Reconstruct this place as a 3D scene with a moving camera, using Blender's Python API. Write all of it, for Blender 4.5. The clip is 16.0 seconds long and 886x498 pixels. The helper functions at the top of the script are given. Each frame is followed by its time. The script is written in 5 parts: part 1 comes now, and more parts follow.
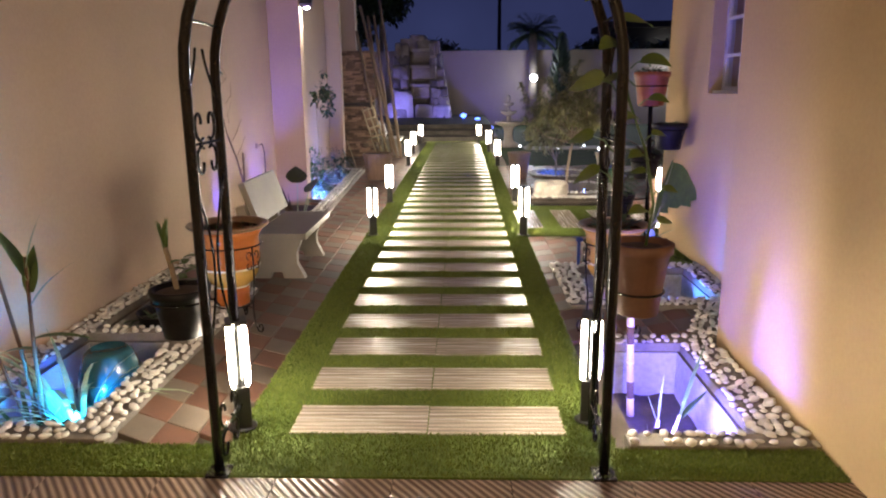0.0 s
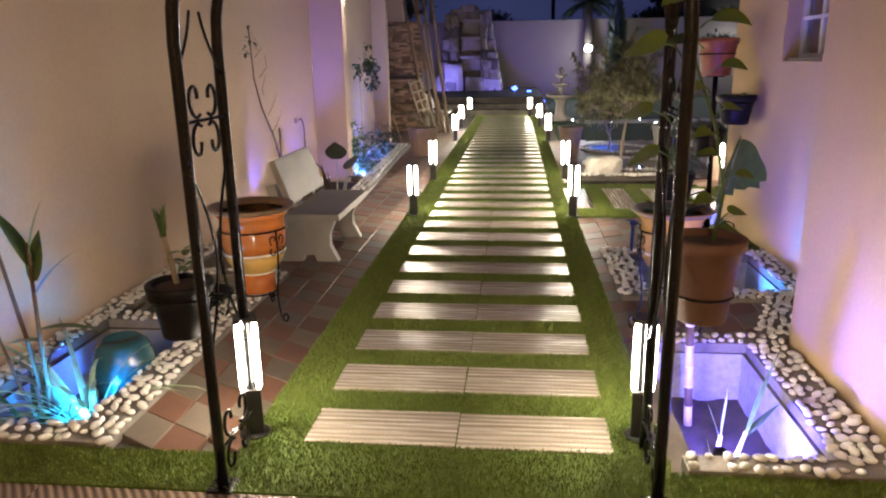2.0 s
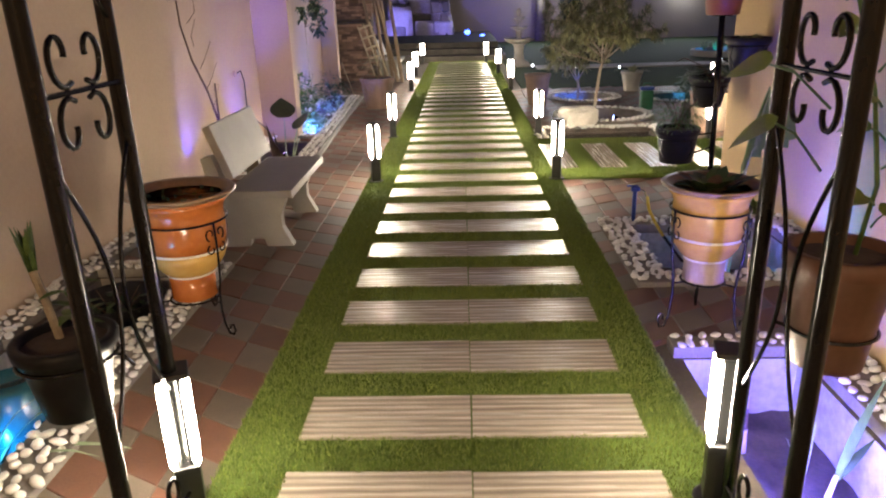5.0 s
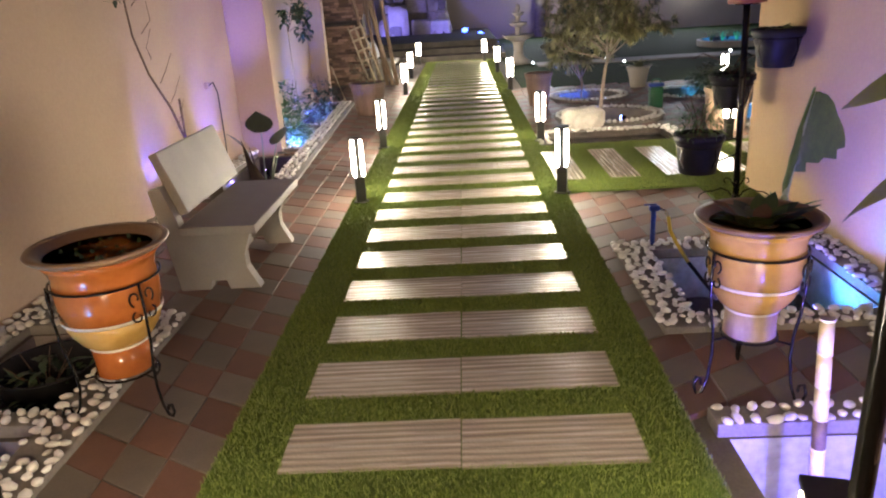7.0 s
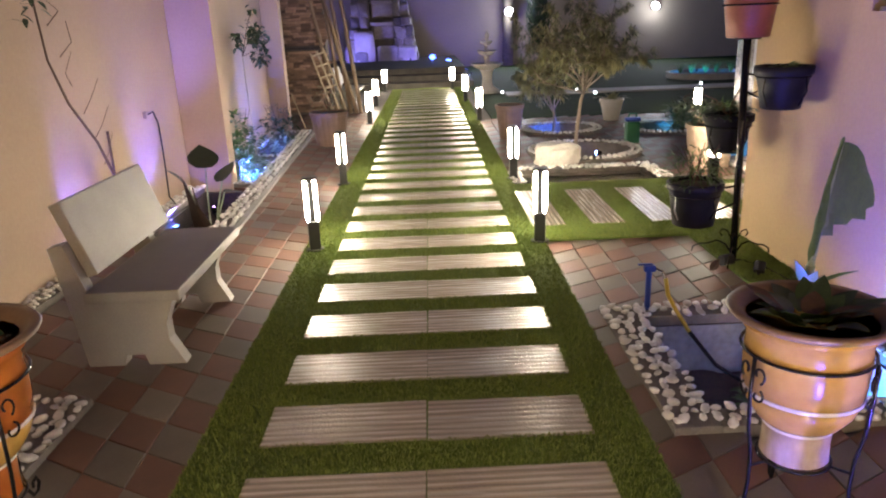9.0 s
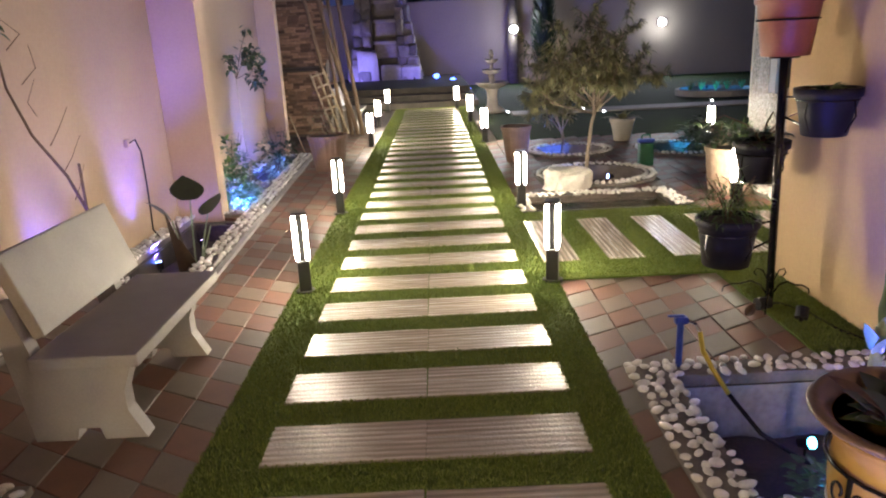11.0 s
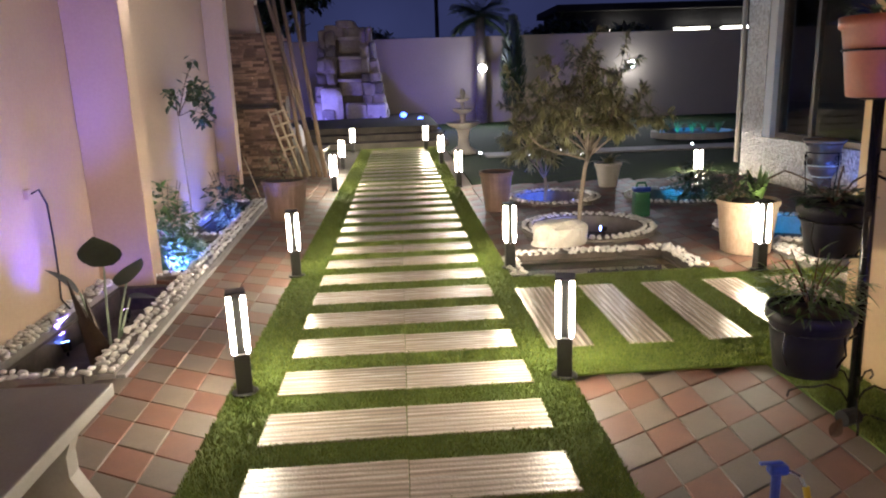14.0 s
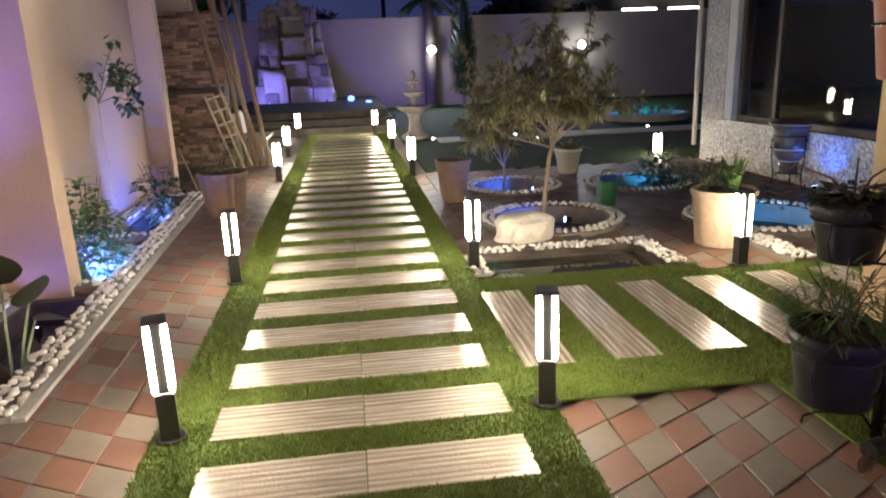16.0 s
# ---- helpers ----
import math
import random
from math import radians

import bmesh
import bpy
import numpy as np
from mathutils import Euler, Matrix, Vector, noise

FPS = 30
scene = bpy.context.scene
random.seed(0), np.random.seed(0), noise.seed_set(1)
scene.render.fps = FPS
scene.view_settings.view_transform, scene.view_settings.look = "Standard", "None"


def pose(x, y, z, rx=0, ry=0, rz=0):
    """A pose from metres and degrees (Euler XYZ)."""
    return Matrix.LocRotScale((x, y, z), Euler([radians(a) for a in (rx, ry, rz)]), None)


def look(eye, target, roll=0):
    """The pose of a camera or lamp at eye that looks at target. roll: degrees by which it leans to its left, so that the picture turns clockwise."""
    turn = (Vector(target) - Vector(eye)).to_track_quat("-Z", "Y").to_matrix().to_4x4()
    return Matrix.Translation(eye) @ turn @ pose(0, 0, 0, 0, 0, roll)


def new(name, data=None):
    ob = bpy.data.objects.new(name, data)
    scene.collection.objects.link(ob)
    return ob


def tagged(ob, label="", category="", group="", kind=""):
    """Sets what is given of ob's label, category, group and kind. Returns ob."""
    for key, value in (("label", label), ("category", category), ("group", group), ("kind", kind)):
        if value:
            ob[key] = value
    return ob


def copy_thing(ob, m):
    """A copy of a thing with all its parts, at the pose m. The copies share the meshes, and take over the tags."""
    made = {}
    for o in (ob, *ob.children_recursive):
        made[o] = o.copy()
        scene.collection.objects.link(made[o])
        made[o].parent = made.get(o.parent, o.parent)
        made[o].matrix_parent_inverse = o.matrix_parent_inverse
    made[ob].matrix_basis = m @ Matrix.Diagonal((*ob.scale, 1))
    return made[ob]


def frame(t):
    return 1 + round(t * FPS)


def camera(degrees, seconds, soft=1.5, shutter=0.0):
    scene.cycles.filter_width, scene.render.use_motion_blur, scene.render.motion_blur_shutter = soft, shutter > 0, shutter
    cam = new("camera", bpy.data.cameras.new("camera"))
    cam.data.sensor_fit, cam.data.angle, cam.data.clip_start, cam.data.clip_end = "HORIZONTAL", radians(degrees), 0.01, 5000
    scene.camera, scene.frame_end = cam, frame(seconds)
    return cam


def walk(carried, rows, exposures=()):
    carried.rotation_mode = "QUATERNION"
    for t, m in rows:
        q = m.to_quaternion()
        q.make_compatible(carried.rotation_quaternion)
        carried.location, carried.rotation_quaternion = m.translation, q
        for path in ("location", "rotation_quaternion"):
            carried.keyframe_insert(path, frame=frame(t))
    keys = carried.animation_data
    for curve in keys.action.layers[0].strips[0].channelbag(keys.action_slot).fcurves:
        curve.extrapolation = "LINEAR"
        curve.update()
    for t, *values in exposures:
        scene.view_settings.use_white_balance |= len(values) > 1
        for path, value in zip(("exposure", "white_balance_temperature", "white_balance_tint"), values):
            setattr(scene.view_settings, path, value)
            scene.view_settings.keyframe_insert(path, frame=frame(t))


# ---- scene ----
cam = camera(64.8, 16.0, soft=2.1)
PATH = [
    (0, (0.16, -2.743, 1.457), (0.1, -0.796, 1.004), -0.5),
    (0.5, (0.156, -2.723, 1.455), (0.082, -0.778, 0.995), 0.0),
    (1, (0.161, -2.652, 1.442), (0.081, -0.711, 0.965), -0.8),
    (1.5, (0.203, -2.509, 1.454), (0.077, -0.575, 0.959), -1.6),
    (2, (0.219, -2.376, 1.437), (0.014, -0.456, 0.914), -1.0),
    (2.5, (0.184, -2.23, 1.423), (0.023, -0.314, 0.874), -1.0),
    (3, (0.117, -2.083, 1.427), (0.04, -0.168, 0.855), -1.2),
    (3.5, (0.061, -1.946, 1.422), (-0.004, -0.034, 0.839), -1.3),
    (6, (-0.015, -1.293, 1.412), (-0.094, 0.578, 0.71), -2.2),
    (6.5, (0.027, -1.111, 1.416), (-0.11, 0.774, 0.761), -3.6),
    (7, (0.069, -0.955, 1.407), (-0.016, 0.927, 0.735), -3.6),
    (7.5, (0.047, -0.778, 1.404), (0.074, 1.105, 0.732), -3.0),
    (8, (0.023, -0.625, 1.408), (0.159, 1.262, 0.759), -3.5),
    (8.5, (0.043, -0.47, 1.405), (0.097, 1.436, 0.801), -3.5),
    (9, (0.067, -0.354, 1.406), (0.082, 1.55, 0.795), -2.3),
    (11.5, (0.099, 0.253, 1.42), (0.098, 2.184, 0.899), -2.9),
    (12, (0.053, 0.435, 1.423), (0.2, 2.378, 0.971), -4.3),
    (12.5, (0.011, 0.577, 1.422), (0.188, 2.512, 0.952), -4.5),
    (13, (0.03, 0.723, 1.416), (0.163, 2.663, 0.95), -2.9),
    (13.5, (0.052, 0.848, 1.408), (0.128, 2.789, 0.931), -2.8),
    (14, (0.027, 1.054, 1.387), (0.134, 2.996, 0.92), -2.0),
    (14.5, (0.002, 1.176, 1.375), (0.144, 3.106, 0.872), -3.1),
    (15, (-0.026, 1.287, 1.37), (0.187, 3.199, 0.821), -3.9),
    (15.5, (-0.005, 1.424, 1.384), (0.238, 3.334, 0.843), -4.0),
    (16, (0.019, 1.555, 1.386), (0.263, 3.471, 0.867), -2.2),
]
walk(cam, [(t, look(eye, target, roll)) for t, eye, target, roll in PATH],
     [(0.0, 0.0), (3.5, -0.06), (6.0, 0.14), (8.5, 0.26), (11.5, 0.24), (13.5, 0.14), (16.0, 0.08)])

BOLLARD_GLOW, PORCH_WATTS, PILASTER_WATTS = 172.0, 172.0, 64.0

# ---- light: dusk sky, porch lamp behind the walk ----
world = bpy.data.worlds.new("dusk")
scene.world = world
world.use_nodes = True
wn, wl = world.node_tree.nodes, world.node_tree.links
bg = wn["Background"]
sky_tc, sky_sep, sky_ramp, sky_noise, sky_mix = (wn.new("ShaderNodeTexCoord"), wn.new("ShaderNodeSeparateXYZ"),
    wn.new("ShaderNodeValToRGB"), wn.new("ShaderNodeTexNoise"), wn.new("ShaderNodeMixRGB"))
wl.new(sky_tc.outputs["Generated"], sky_sep.inputs[0])
wl.new(sky_sep.outputs["Z"], sky_ramp.inputs[0])
sky_ramp.color_ramp.elements[0].color = (0.027, 0.033, 0.095, 1)
sky_ramp.color_ramp.elements[1].color = (0.012, 0.015, 0.055, 1)
sky_ramp.color_ramp.elements[1].position = 0.5
wl.new(sky_tc.outputs["Generated"], sky_noise.inputs["Vector"])
sky_noise.inputs["Scale"].default_value, sky_noise.inputs["Detail"].default_value = 5.0, 5.0
sky_mix.blend_type, sky_mix.inputs[0].default_value = "OVERLAY", 0.55
wl.new(sky_ramp.outputs[0], sky_mix.inputs[1])
wl.new(sky_noise.outputs[0], sky_mix.inputs[2])
wl.new(sky_mix.outputs[0], bg.inputs["Color"])
bg.inputs["Strength"].default_value = 1.0


# ---- materials ----
def material(name, a, b=None, rough=0.6, scale=6.0, fine=60.0, bump=0.15, metal=0.0, stretch=(1, 1, 1), per_object=0.0, spec=0.5, contrast=1.0):
    """A surface with two colours mixed by coarse and fine grain, and a fine relief."""
    m = bpy.data.materials.new(name)
    m.use_nodes = True
    n, l = m.node_tree.nodes, m.node_tree.links
    p = n["Principled BSDF"]
    b = b or tuple(c * 0.72 for c in a)
    tc, mp = n.new("ShaderNodeTexCoord"), n.new("ShaderNodeMapping")
    mp.inputs["Scale"].default_value = stretch
    l.new(tc.outputs["Object"], mp.inputs["Vector"])
    n1, n2, add, ramp = n.new("ShaderNodeTexNoise"), n.new("ShaderNodeTexNoise"), n.new("ShaderNodeMath"), n.new("ShaderNodeValToRGB")
    for k, (node, s) in enumerate(((n1, scale), (n2, fine))):
        node.inputs["Scale"].default_value, node.inputs["Detail"].default_value = s, 5.0 if k == 0 else 3.0
        l.new(mp.outputs[0], node.inputs["Vector"])
    add.operation = "MULTIPLY_ADD"
    add.inputs[1].default_value = 0.65
    half = n.new("ShaderNodeMath")
    half.operation = "MULTIPLY"
    half.inputs[1].default_value = 0.35
    l.new(n2.outputs[0], half.inputs[0])
    l.new(n1.outputs[0], add.inputs[0])
    l.new(half.outputs[0], add.inputs[2])
    w = 0.16 / contrast
    ramp.color_ramp.elements[0].position, ramp.color_ramp.elements[1].position = 0.5 - w, 0.5 + w
    ramp.color_ramp.elements[0].color, ramp.color_ramp.elements[1].color = (*b, 1), (*a, 1)
    l.new(add.outputs[0], ramp.inputs[0])
    colour = ramp.outputs[0]
    if per_object:
        info, vary, hsv = n.new("ShaderNodeObjectInfo"), n.new("ShaderNodeMapRange"), n.new("ShaderNodeHueSaturation")
        vary.inputs["To Min"].default_value, vary.inputs["To Max"].default_value = 1 - per_object, 1 + per_object
        l.new(info.outputs["Random"], vary.inputs["Value"])
        l.new(vary.outputs[0], hsv.inputs["Value"])
        l.new(colour, hsv.inputs["Color"])
        colour = hsv.outputs[0]
    l.new(colour, p.inputs["Base Color"])
    rr = n.new("ShaderNodeMapRange")
    rr.inputs["To Min"].default_value, rr.inputs["To Max"].default_value = max(0.03, rough - 0.12), min(1, rough + 0.1)
    l.new(n1.outputs[0], rr.inputs["Value"])
    l.new(rr.outputs[0], p.inputs["Roughness"])
    p.inputs["Metallic"].default_value = metal
    p.inputs["Specular IOR Level"].default_value = spec
    if bump:
        bn = n.new("ShaderNodeBump")
        bn.inputs["Strength"].default_value, bn.inputs["Distance"].default_value = bump, 0.006
        l.new(add.outputs[0], bn.inputs["Height"])
        l.new(bn.outputs[0], p.inputs["Normal"])
    return m


def glow(name, colour, strength):
    m = bpy.data.materials.new(name)
    m.use_nodes = True
    n, l = m.node_tree.nodes, m.node_tree.links
    p = n["Principled BSDF"]
    p.inputs["Base Color"].default_value = (0.8, 0.8, 0.8, 1)
    p.inputs["Emission Color"].default_value = (*colour, 1)
    p.inputs["Emission Strength"].default_value = strength
    return m


def glass(name, tint=(1, 1, 1), rough=0.02):
    m = bpy.data.materials.new(name)
    m.use_nodes = True
    p = m.node_tree.nodes["Principled BSDF"]
    p.inputs["Base Color"].default_value = (*tint, 1)
    p.inputs["Roughness"].default_value = rough
    p.inputs["Transmission Weight"].default_value = 1.0
    p.inputs["IOR"].default_value = 1.45
    return m


def grain_tile(name, a, b, rough):
    """Ribbed, wood-look outdoor tile: streaks along local x, glossy with a pitted glaze."""
    m = material(name, a, b, rough=rough, scale=3.0, fine=14.0, bump=0.0, stretch=(0.8, 16, 16), per_object=0.10, contrast=1.3)
    n, l = m.node_tree.nodes, m.node_tree.links
    p = n["Principled BSDF"]
    tc, wave, pits, mixh, bn = (n.new("ShaderNodeTexCoord"), n.new("ShaderNodeTexWave"), n.new("ShaderNodeTexNoise"),
                                n.new("ShaderNodeMath"), n.new("ShaderNodeBump"))
    wave.bands_direction = "Y"
    wave.inputs["Scale"].default_value, wave.inputs["Distortion"].default_value, wave.inputs["Detail"].default_value = 9.0, 0.6, 1.0
    pits.inputs["Scale"].default_value, pits.inputs["Detail"].default_value = 85.0, 2.0
    mixh.operation = "MULTIPLY_ADD"
    mixh.inputs[1].default_value = 0.35
    l.new(tc.outputs["Object"], wave.inputs["Vector"])
    l.new(tc.outputs["Object"], pits.inputs["Vector"])
    l.new(wave.outputs["Fac"], mixh.inputs[0])
    l.new(pits.outputs[0], mixh.inputs[2])
    bn.inputs["Strength"].default_value, bn.inputs["Distance"].default_value = 0.55, 0.004
    l.new(mixh.outputs[0], bn.inputs["Height"])
    l.new(bn.outputs[0], p.inputs["Normal"])
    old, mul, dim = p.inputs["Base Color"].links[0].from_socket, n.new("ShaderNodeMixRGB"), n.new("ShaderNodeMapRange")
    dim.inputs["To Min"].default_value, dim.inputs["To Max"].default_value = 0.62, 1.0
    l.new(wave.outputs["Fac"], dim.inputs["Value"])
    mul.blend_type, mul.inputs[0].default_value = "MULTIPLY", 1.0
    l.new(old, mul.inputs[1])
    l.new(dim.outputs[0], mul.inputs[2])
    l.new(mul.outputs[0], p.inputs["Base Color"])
    return m


def striped_tile(name, a, b):
    """Dark tile with raised diagonal ribs."""
    m = bpy.data.materials.new(name)
    m.use_nodes = True
    n, l = m.node_tree.nodes, m.node_tree.links
    p = n["Principled BSDF"]
    tc, mp, wave, ramp, bn = (n.new("ShaderNodeTexCoord"), n.new("ShaderNodeMapping"), n.new("ShaderNodeTexWave"),
                              n.new("ShaderNodeValToRGB"), n.new("ShaderNodeBump"))
    mp.inputs["Rotation"].default_value = (0, 0, radians(-38))
    l.new(tc.outputs["Object"], mp.inputs["Vector"])
    l.new(mp.outputs[0], wave.inputs["Vector"])
    wave.inputs["Scale"].default_value, wave.inputs["Distortion"].default_value = 11.0, 0.3
    ramp.color_ramp.elements[0].color, ramp.color_ramp.elements[1].color = (*b, 1), (*a, 1)
    l.new(wave.outputs["Fac"], ramp.inputs[0])
    l.new(ramp.outputs[0], p.inputs["Base Color"])
    l.new(wave.outputs["Fac"], bn.inputs["Height"])
    bn.inputs["Strength"].default_value, bn.inputs["Distance"].default_value = 0.7, 0.006
    l.new(bn.outputs[0], p.inputs["Normal"])
    p.inputs["Roughness"].default_value = 0.18
    return m


def pebbled(name, a, b):
    """A wall faced with small glossy stones."""
    m = bpy.data.materials.new(name)
    m.use_nodes = True
    n, l = m.node_tree.nodes, m.node_tree.links
    p = n["Principled BSDF"]
    tc, vor, ramp, bn, ran = (n.new("ShaderNodeTexCoord"), n.new("ShaderNodeTexVoronoi"), n.new("ShaderNodeValToRGB"),
                              n.new("ShaderNodeBump"), n.new("ShaderNodeSeparateColor"))
    vor.inputs["Scale"].default_value = 38.0
    l.new(tc.outputs["Object"], vor.inputs["Vector"])
    l.new(vor.outputs["Color"], ran.inputs[0])
    l.new(ran.outputs[0], ramp.inputs[0])
    ramp.color_ramp.elements[0].color, ramp.color_ramp.elements[1].color = (*b, 1), (*a, 1)
    l.new(ramp.outputs[0], p.inputs["Base Color"])
    bn.invert = True
    bn.inputs["Strength"].default_value, bn.inputs["Distance"].default_value = 0.9, 0.012
    l.new(vor.outputs["Distance"], bn.inputs["Height"])
    l.new(bn.outputs[0], p.inputs["Normal"])
    p.inputs["Roughness"].default_value = 0.2
    return m


def leafy(name, a, b, rough=0.45):
    """Foliage, varied from leaf to leaf."""
    m = material(name, a, b, rough=rough, scale=25, fine=90, bump=0.05)
    n, l = m.node_tree.nodes, m.node_tree.links
    p = n["Principled BSDF"]
    geo, vary, hsv = n.new("ShaderNodeNewGeometry"), n.new("ShaderNodeMapRange"), n.new("ShaderNodeHueSaturation")
    vary.inputs["To Min"].default_value, vary.inputs["To Max"].default_value = 0.6, 1.35
    l.new(geo.outputs["Random Per Island"], vary.inputs["Value"])
    l.new(vary.outputs[0], hsv.inputs["Value"])
    old = p.inputs["Base Color"].links[0].from_socket
    l.new(old, hsv.inputs["Color"])
    l.new(hsv.outputs[0], p.inputs["Base Color"])
    return m


PLASTER = material("cream_plaster", (0.51, 0.385, 0.275), (0.44, 0.325, 0.23), rough=0.8, scale=0.9, fine=45, bump=0.10)
PLASTER_Y = material("ochre_plaster", (0.54, 0.395, 0.215), (0.47, 0.335, 0.18), rough=0.8, scale=0.9, fine=45, bump=0.10)
GARDEN_WALL = material("garden_wall_plaster", (0.50, 0.42, 0.33), (0.40, 0.34, 0.27), rough=0.9, scale=0.5, fine=20, bump=0.1)
CONCRETE = material("concrete", (0.40, 0.38, 0.35), (0.28, 0.265, 0.25), rough=0.75, scale=5, fine=70, bump=0.2)
BENCH_STONE = material("bench_concrete", (0.38, 0.36, 0.32), (0.30, 0.285, 0.255), rough=0.6, scale=4, fine=110, bump=0.12)
PIT_PAINT = material("white_pit_render", (0.46, 0.46, 0.45), (0.27, 0.265, 0.26), rough=0.7, scale=4, fine=30, bump=0.2, contrast=1.3)
KERB_MORTAR = material("kerb_mortar", (0.25, 0.225, 0.195), (0.15, 0.135, 0.115), rough=0.85, scale=7, fine=70, bump=0.3)
MORTAR = material("mortar", (0.15, 0.125, 0.10), (0.09, 0.075, 0.062), rough=0.95, scale=6, fine=80, bump=0.3)
RED_PAVER = material("red_paver", (0.195, 0.096, 0.062), (0.138, 0.068, 0.045), rough=0.55, scale=7, fine=110, bump=0.18, per_object=0.18)
GREY_PAVER = material("grey_paver", (0.182, 0.150, 0.115), (0.13, 0.106, 0.082), rough=0.55, scale=7, fine=110, bump=0.18, per_object=0.14)
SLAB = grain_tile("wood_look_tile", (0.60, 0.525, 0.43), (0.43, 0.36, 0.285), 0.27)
RIBBED = striped_tile("ribbed_tile", (0.26, 0.18, 0.13), (0.09, 0.06, 0.045))
TURF_MAT = material("turf_backing", (0.115, 0.17, 0.026), (0.065, 0.105, 0.017), rough=0.9, scale=12, fine=140, bump=0.5)
GRASS = leafy("turf_blade", (0.175, 0.222, 0.040), (0.128, 0.172, 0.028), 0.55)
SOIL = material("damp_soil", (0.10, 0.075, 0.06), (0.045, 0.035, 0.03), rough=0.85, scale=9, fine=60, bump=0.8)
PEBBLE = material("white_pebble", (0.74, 0.72, 0.67), (0.60, 0.58, 0.53), rough=0.35, scale=14, fine=60, bump=0.06, per_object=0.12)
IRON = material("black_iron", (0.007, 0.007, 0.007), (0.011, 0.011, 0.011), rough=0.2, scale=20, fine=90, bump=0.08, spec=0.35)
BOLLARD_BLACK = material("black_powder_coat", (0.02, 0.02, 0.022), (0.03, 0.03, 0.03), rough=0.4, scale=12, fine=160, bump=0.06)
BLACK_PLASTIC = material("black_plastic", (0.010, 0.010, 0.012), (0.017, 0.017, 0.018), rough=0.5, scale=9, fine=60, bump=0.05, spec=0.18)
CORE_BLACK = material("matt_black_core", (0.003, 0.003, 0.003), (0.004, 0.004, 0.004), rough=0.95, bump=0.0, spec=0.0)
POOL_SHADE_STONE = material("dark_pool_and_bed_shade", (0.11, 0.085, 0.07), (0.045, 0.038, 0.032), rough=0.5, scale=5, fine=30, bump=0.3, contrast=1.4)
TERRACOTTA = material("terracotta", (0.28, 0.08, 0.028), (0.21, 0.058, 0.02), rough=0.5, scale=8, fine=60, bump=0.12)
DARK_STONE = material("dark_step_stone", (0.10, 0.088, 0.078), (0.05, 0.045, 0.04), rough=0.75, scale=5, fine=60, bump=0.4, spec=0.2)
BROWN_POT = material("brown_clay", (0.165, 0.085, 0.058), (0.12, 0.062, 0.042), rough=0.6, scale=8, fine=60, bump=0.12)
ORANGE_GLAZE = material("orange_glaze", (0.47, 0.15, 0.03), (0.36, 0.10, 0.022), rough=0.2, scale=6, fine=40, bump=0.04)
RIM_GLAZE = material("brown_rim_glaze", (0.26, 0.17, 0.10), (0.18, 0.11, 0.065), rough=0.35, scale=7, fine=50, bump=0.06)
AMBER_GLAZE = material("amber_glaze", (0.53, 0.33, 0.09), (0.44, 0.25, 0.06), rough=0.22, scale=6, fine=40, bump=0.04)
CREAM_BAND = material("cream_glaze", (0.70, 0.64, 0.52), (0.62, 0.55, 0.43), rough=0.3, scale=8, fine=40, bump=0.03)
PALE_CLAY = material("pale_clay", (0.52, 0.40, 0.29), (0.33, 0.235, 0.16), rough=0.7, scale=4, fine=50, bump=0.15, stretch=(1, 1, 0.4), contrast=1.4)
DARK_GLAZE = material("dark_brown_glaze", (0.10, 0.06, 0.045), (0.065, 0.04, 0.03), rough=0.3, scale=6, fine=40, bump=0.05)
FOUNTAIN_STONE = material("fountain_stone", (0.46, 0.42, 0.39), (0.33, 0.30, 0.275), rough=0.7, scale=6, fine=50, bump=0.2)
WHITE_POT = material("white_pot_paint", (0.60, 0.58, 0.54), (0.48, 0.46, 0.42), rough=0.5, scale=6, fine=50, bump=0.08)
LEAF = leafy("green_leaf", (0.10, 0.17, 0.045), (0.06, 0.11, 0.03))
LEAF_CLIMB = leafy("climber_leaf", (0.15, 0.21, 0.035), (0.10, 0.15, 0.025))
LEAF_DARK = leafy("dark_leaf", (0.05, 0.085, 0.035), (0.03, 0.055, 0.022))
LEAF_OLIVE = leafy("olive_leaf", (0.30, 0.30, 0.16), (0.20, 0.205, 0.10))
LEAF_BLACK = leafy("blackish_leaf", (0.03, 0.035, 0.02), (0.018, 0.02, 0.012), 0.5)
SHEATH = material("brown_sheath", (0.10, 0.065, 0.035), (0.05, 0.03, 0.02), rough=0.6, scale=12, fine=60, bump=0.3)
UMBER_POT = material("umber_clay", (0.26, 0.17, 0.12), (0.18, 0.115, 0.08), rough=0.6, scale=8, fine=60, bump=0.12)
LEAF_PALE = leafy("pale_leaf", (0.42, 0.50, 0.34), (0.28, 0.38, 0.22))
BARK = material("bark", (0.34, 0.29, 0.22), (0.20, 0.16, 0.12), rough=0.85, scale=14, fine=80, bump=0.5)
TWIG = material("brown_twig", (0.13, 0.08, 0.05), (0.08, 0.05, 0.03), rough=0.8, scale=20, fine=80, bump=0.3)
CANE = material("pale_cane", (0.60, 0.50, 0.33), (0.45, 0.36, 0.22), rough=0.5, scale=10, fine=60, bump=0.1)
TIMBER = material("weathered_timber", (0.34, 0.25, 0.17), (0.20, 0.14, 0.09), rough=0.8, scale=4, fine=40, bump=0.3, stretch=(1, 1, 0.15))
ROCK = material("waterfall_rock", (0.46, 0.40, 0.34), (0.26, 0.22, 0.185), rough=0.7, scale=3, fine=24, bump=0.9)
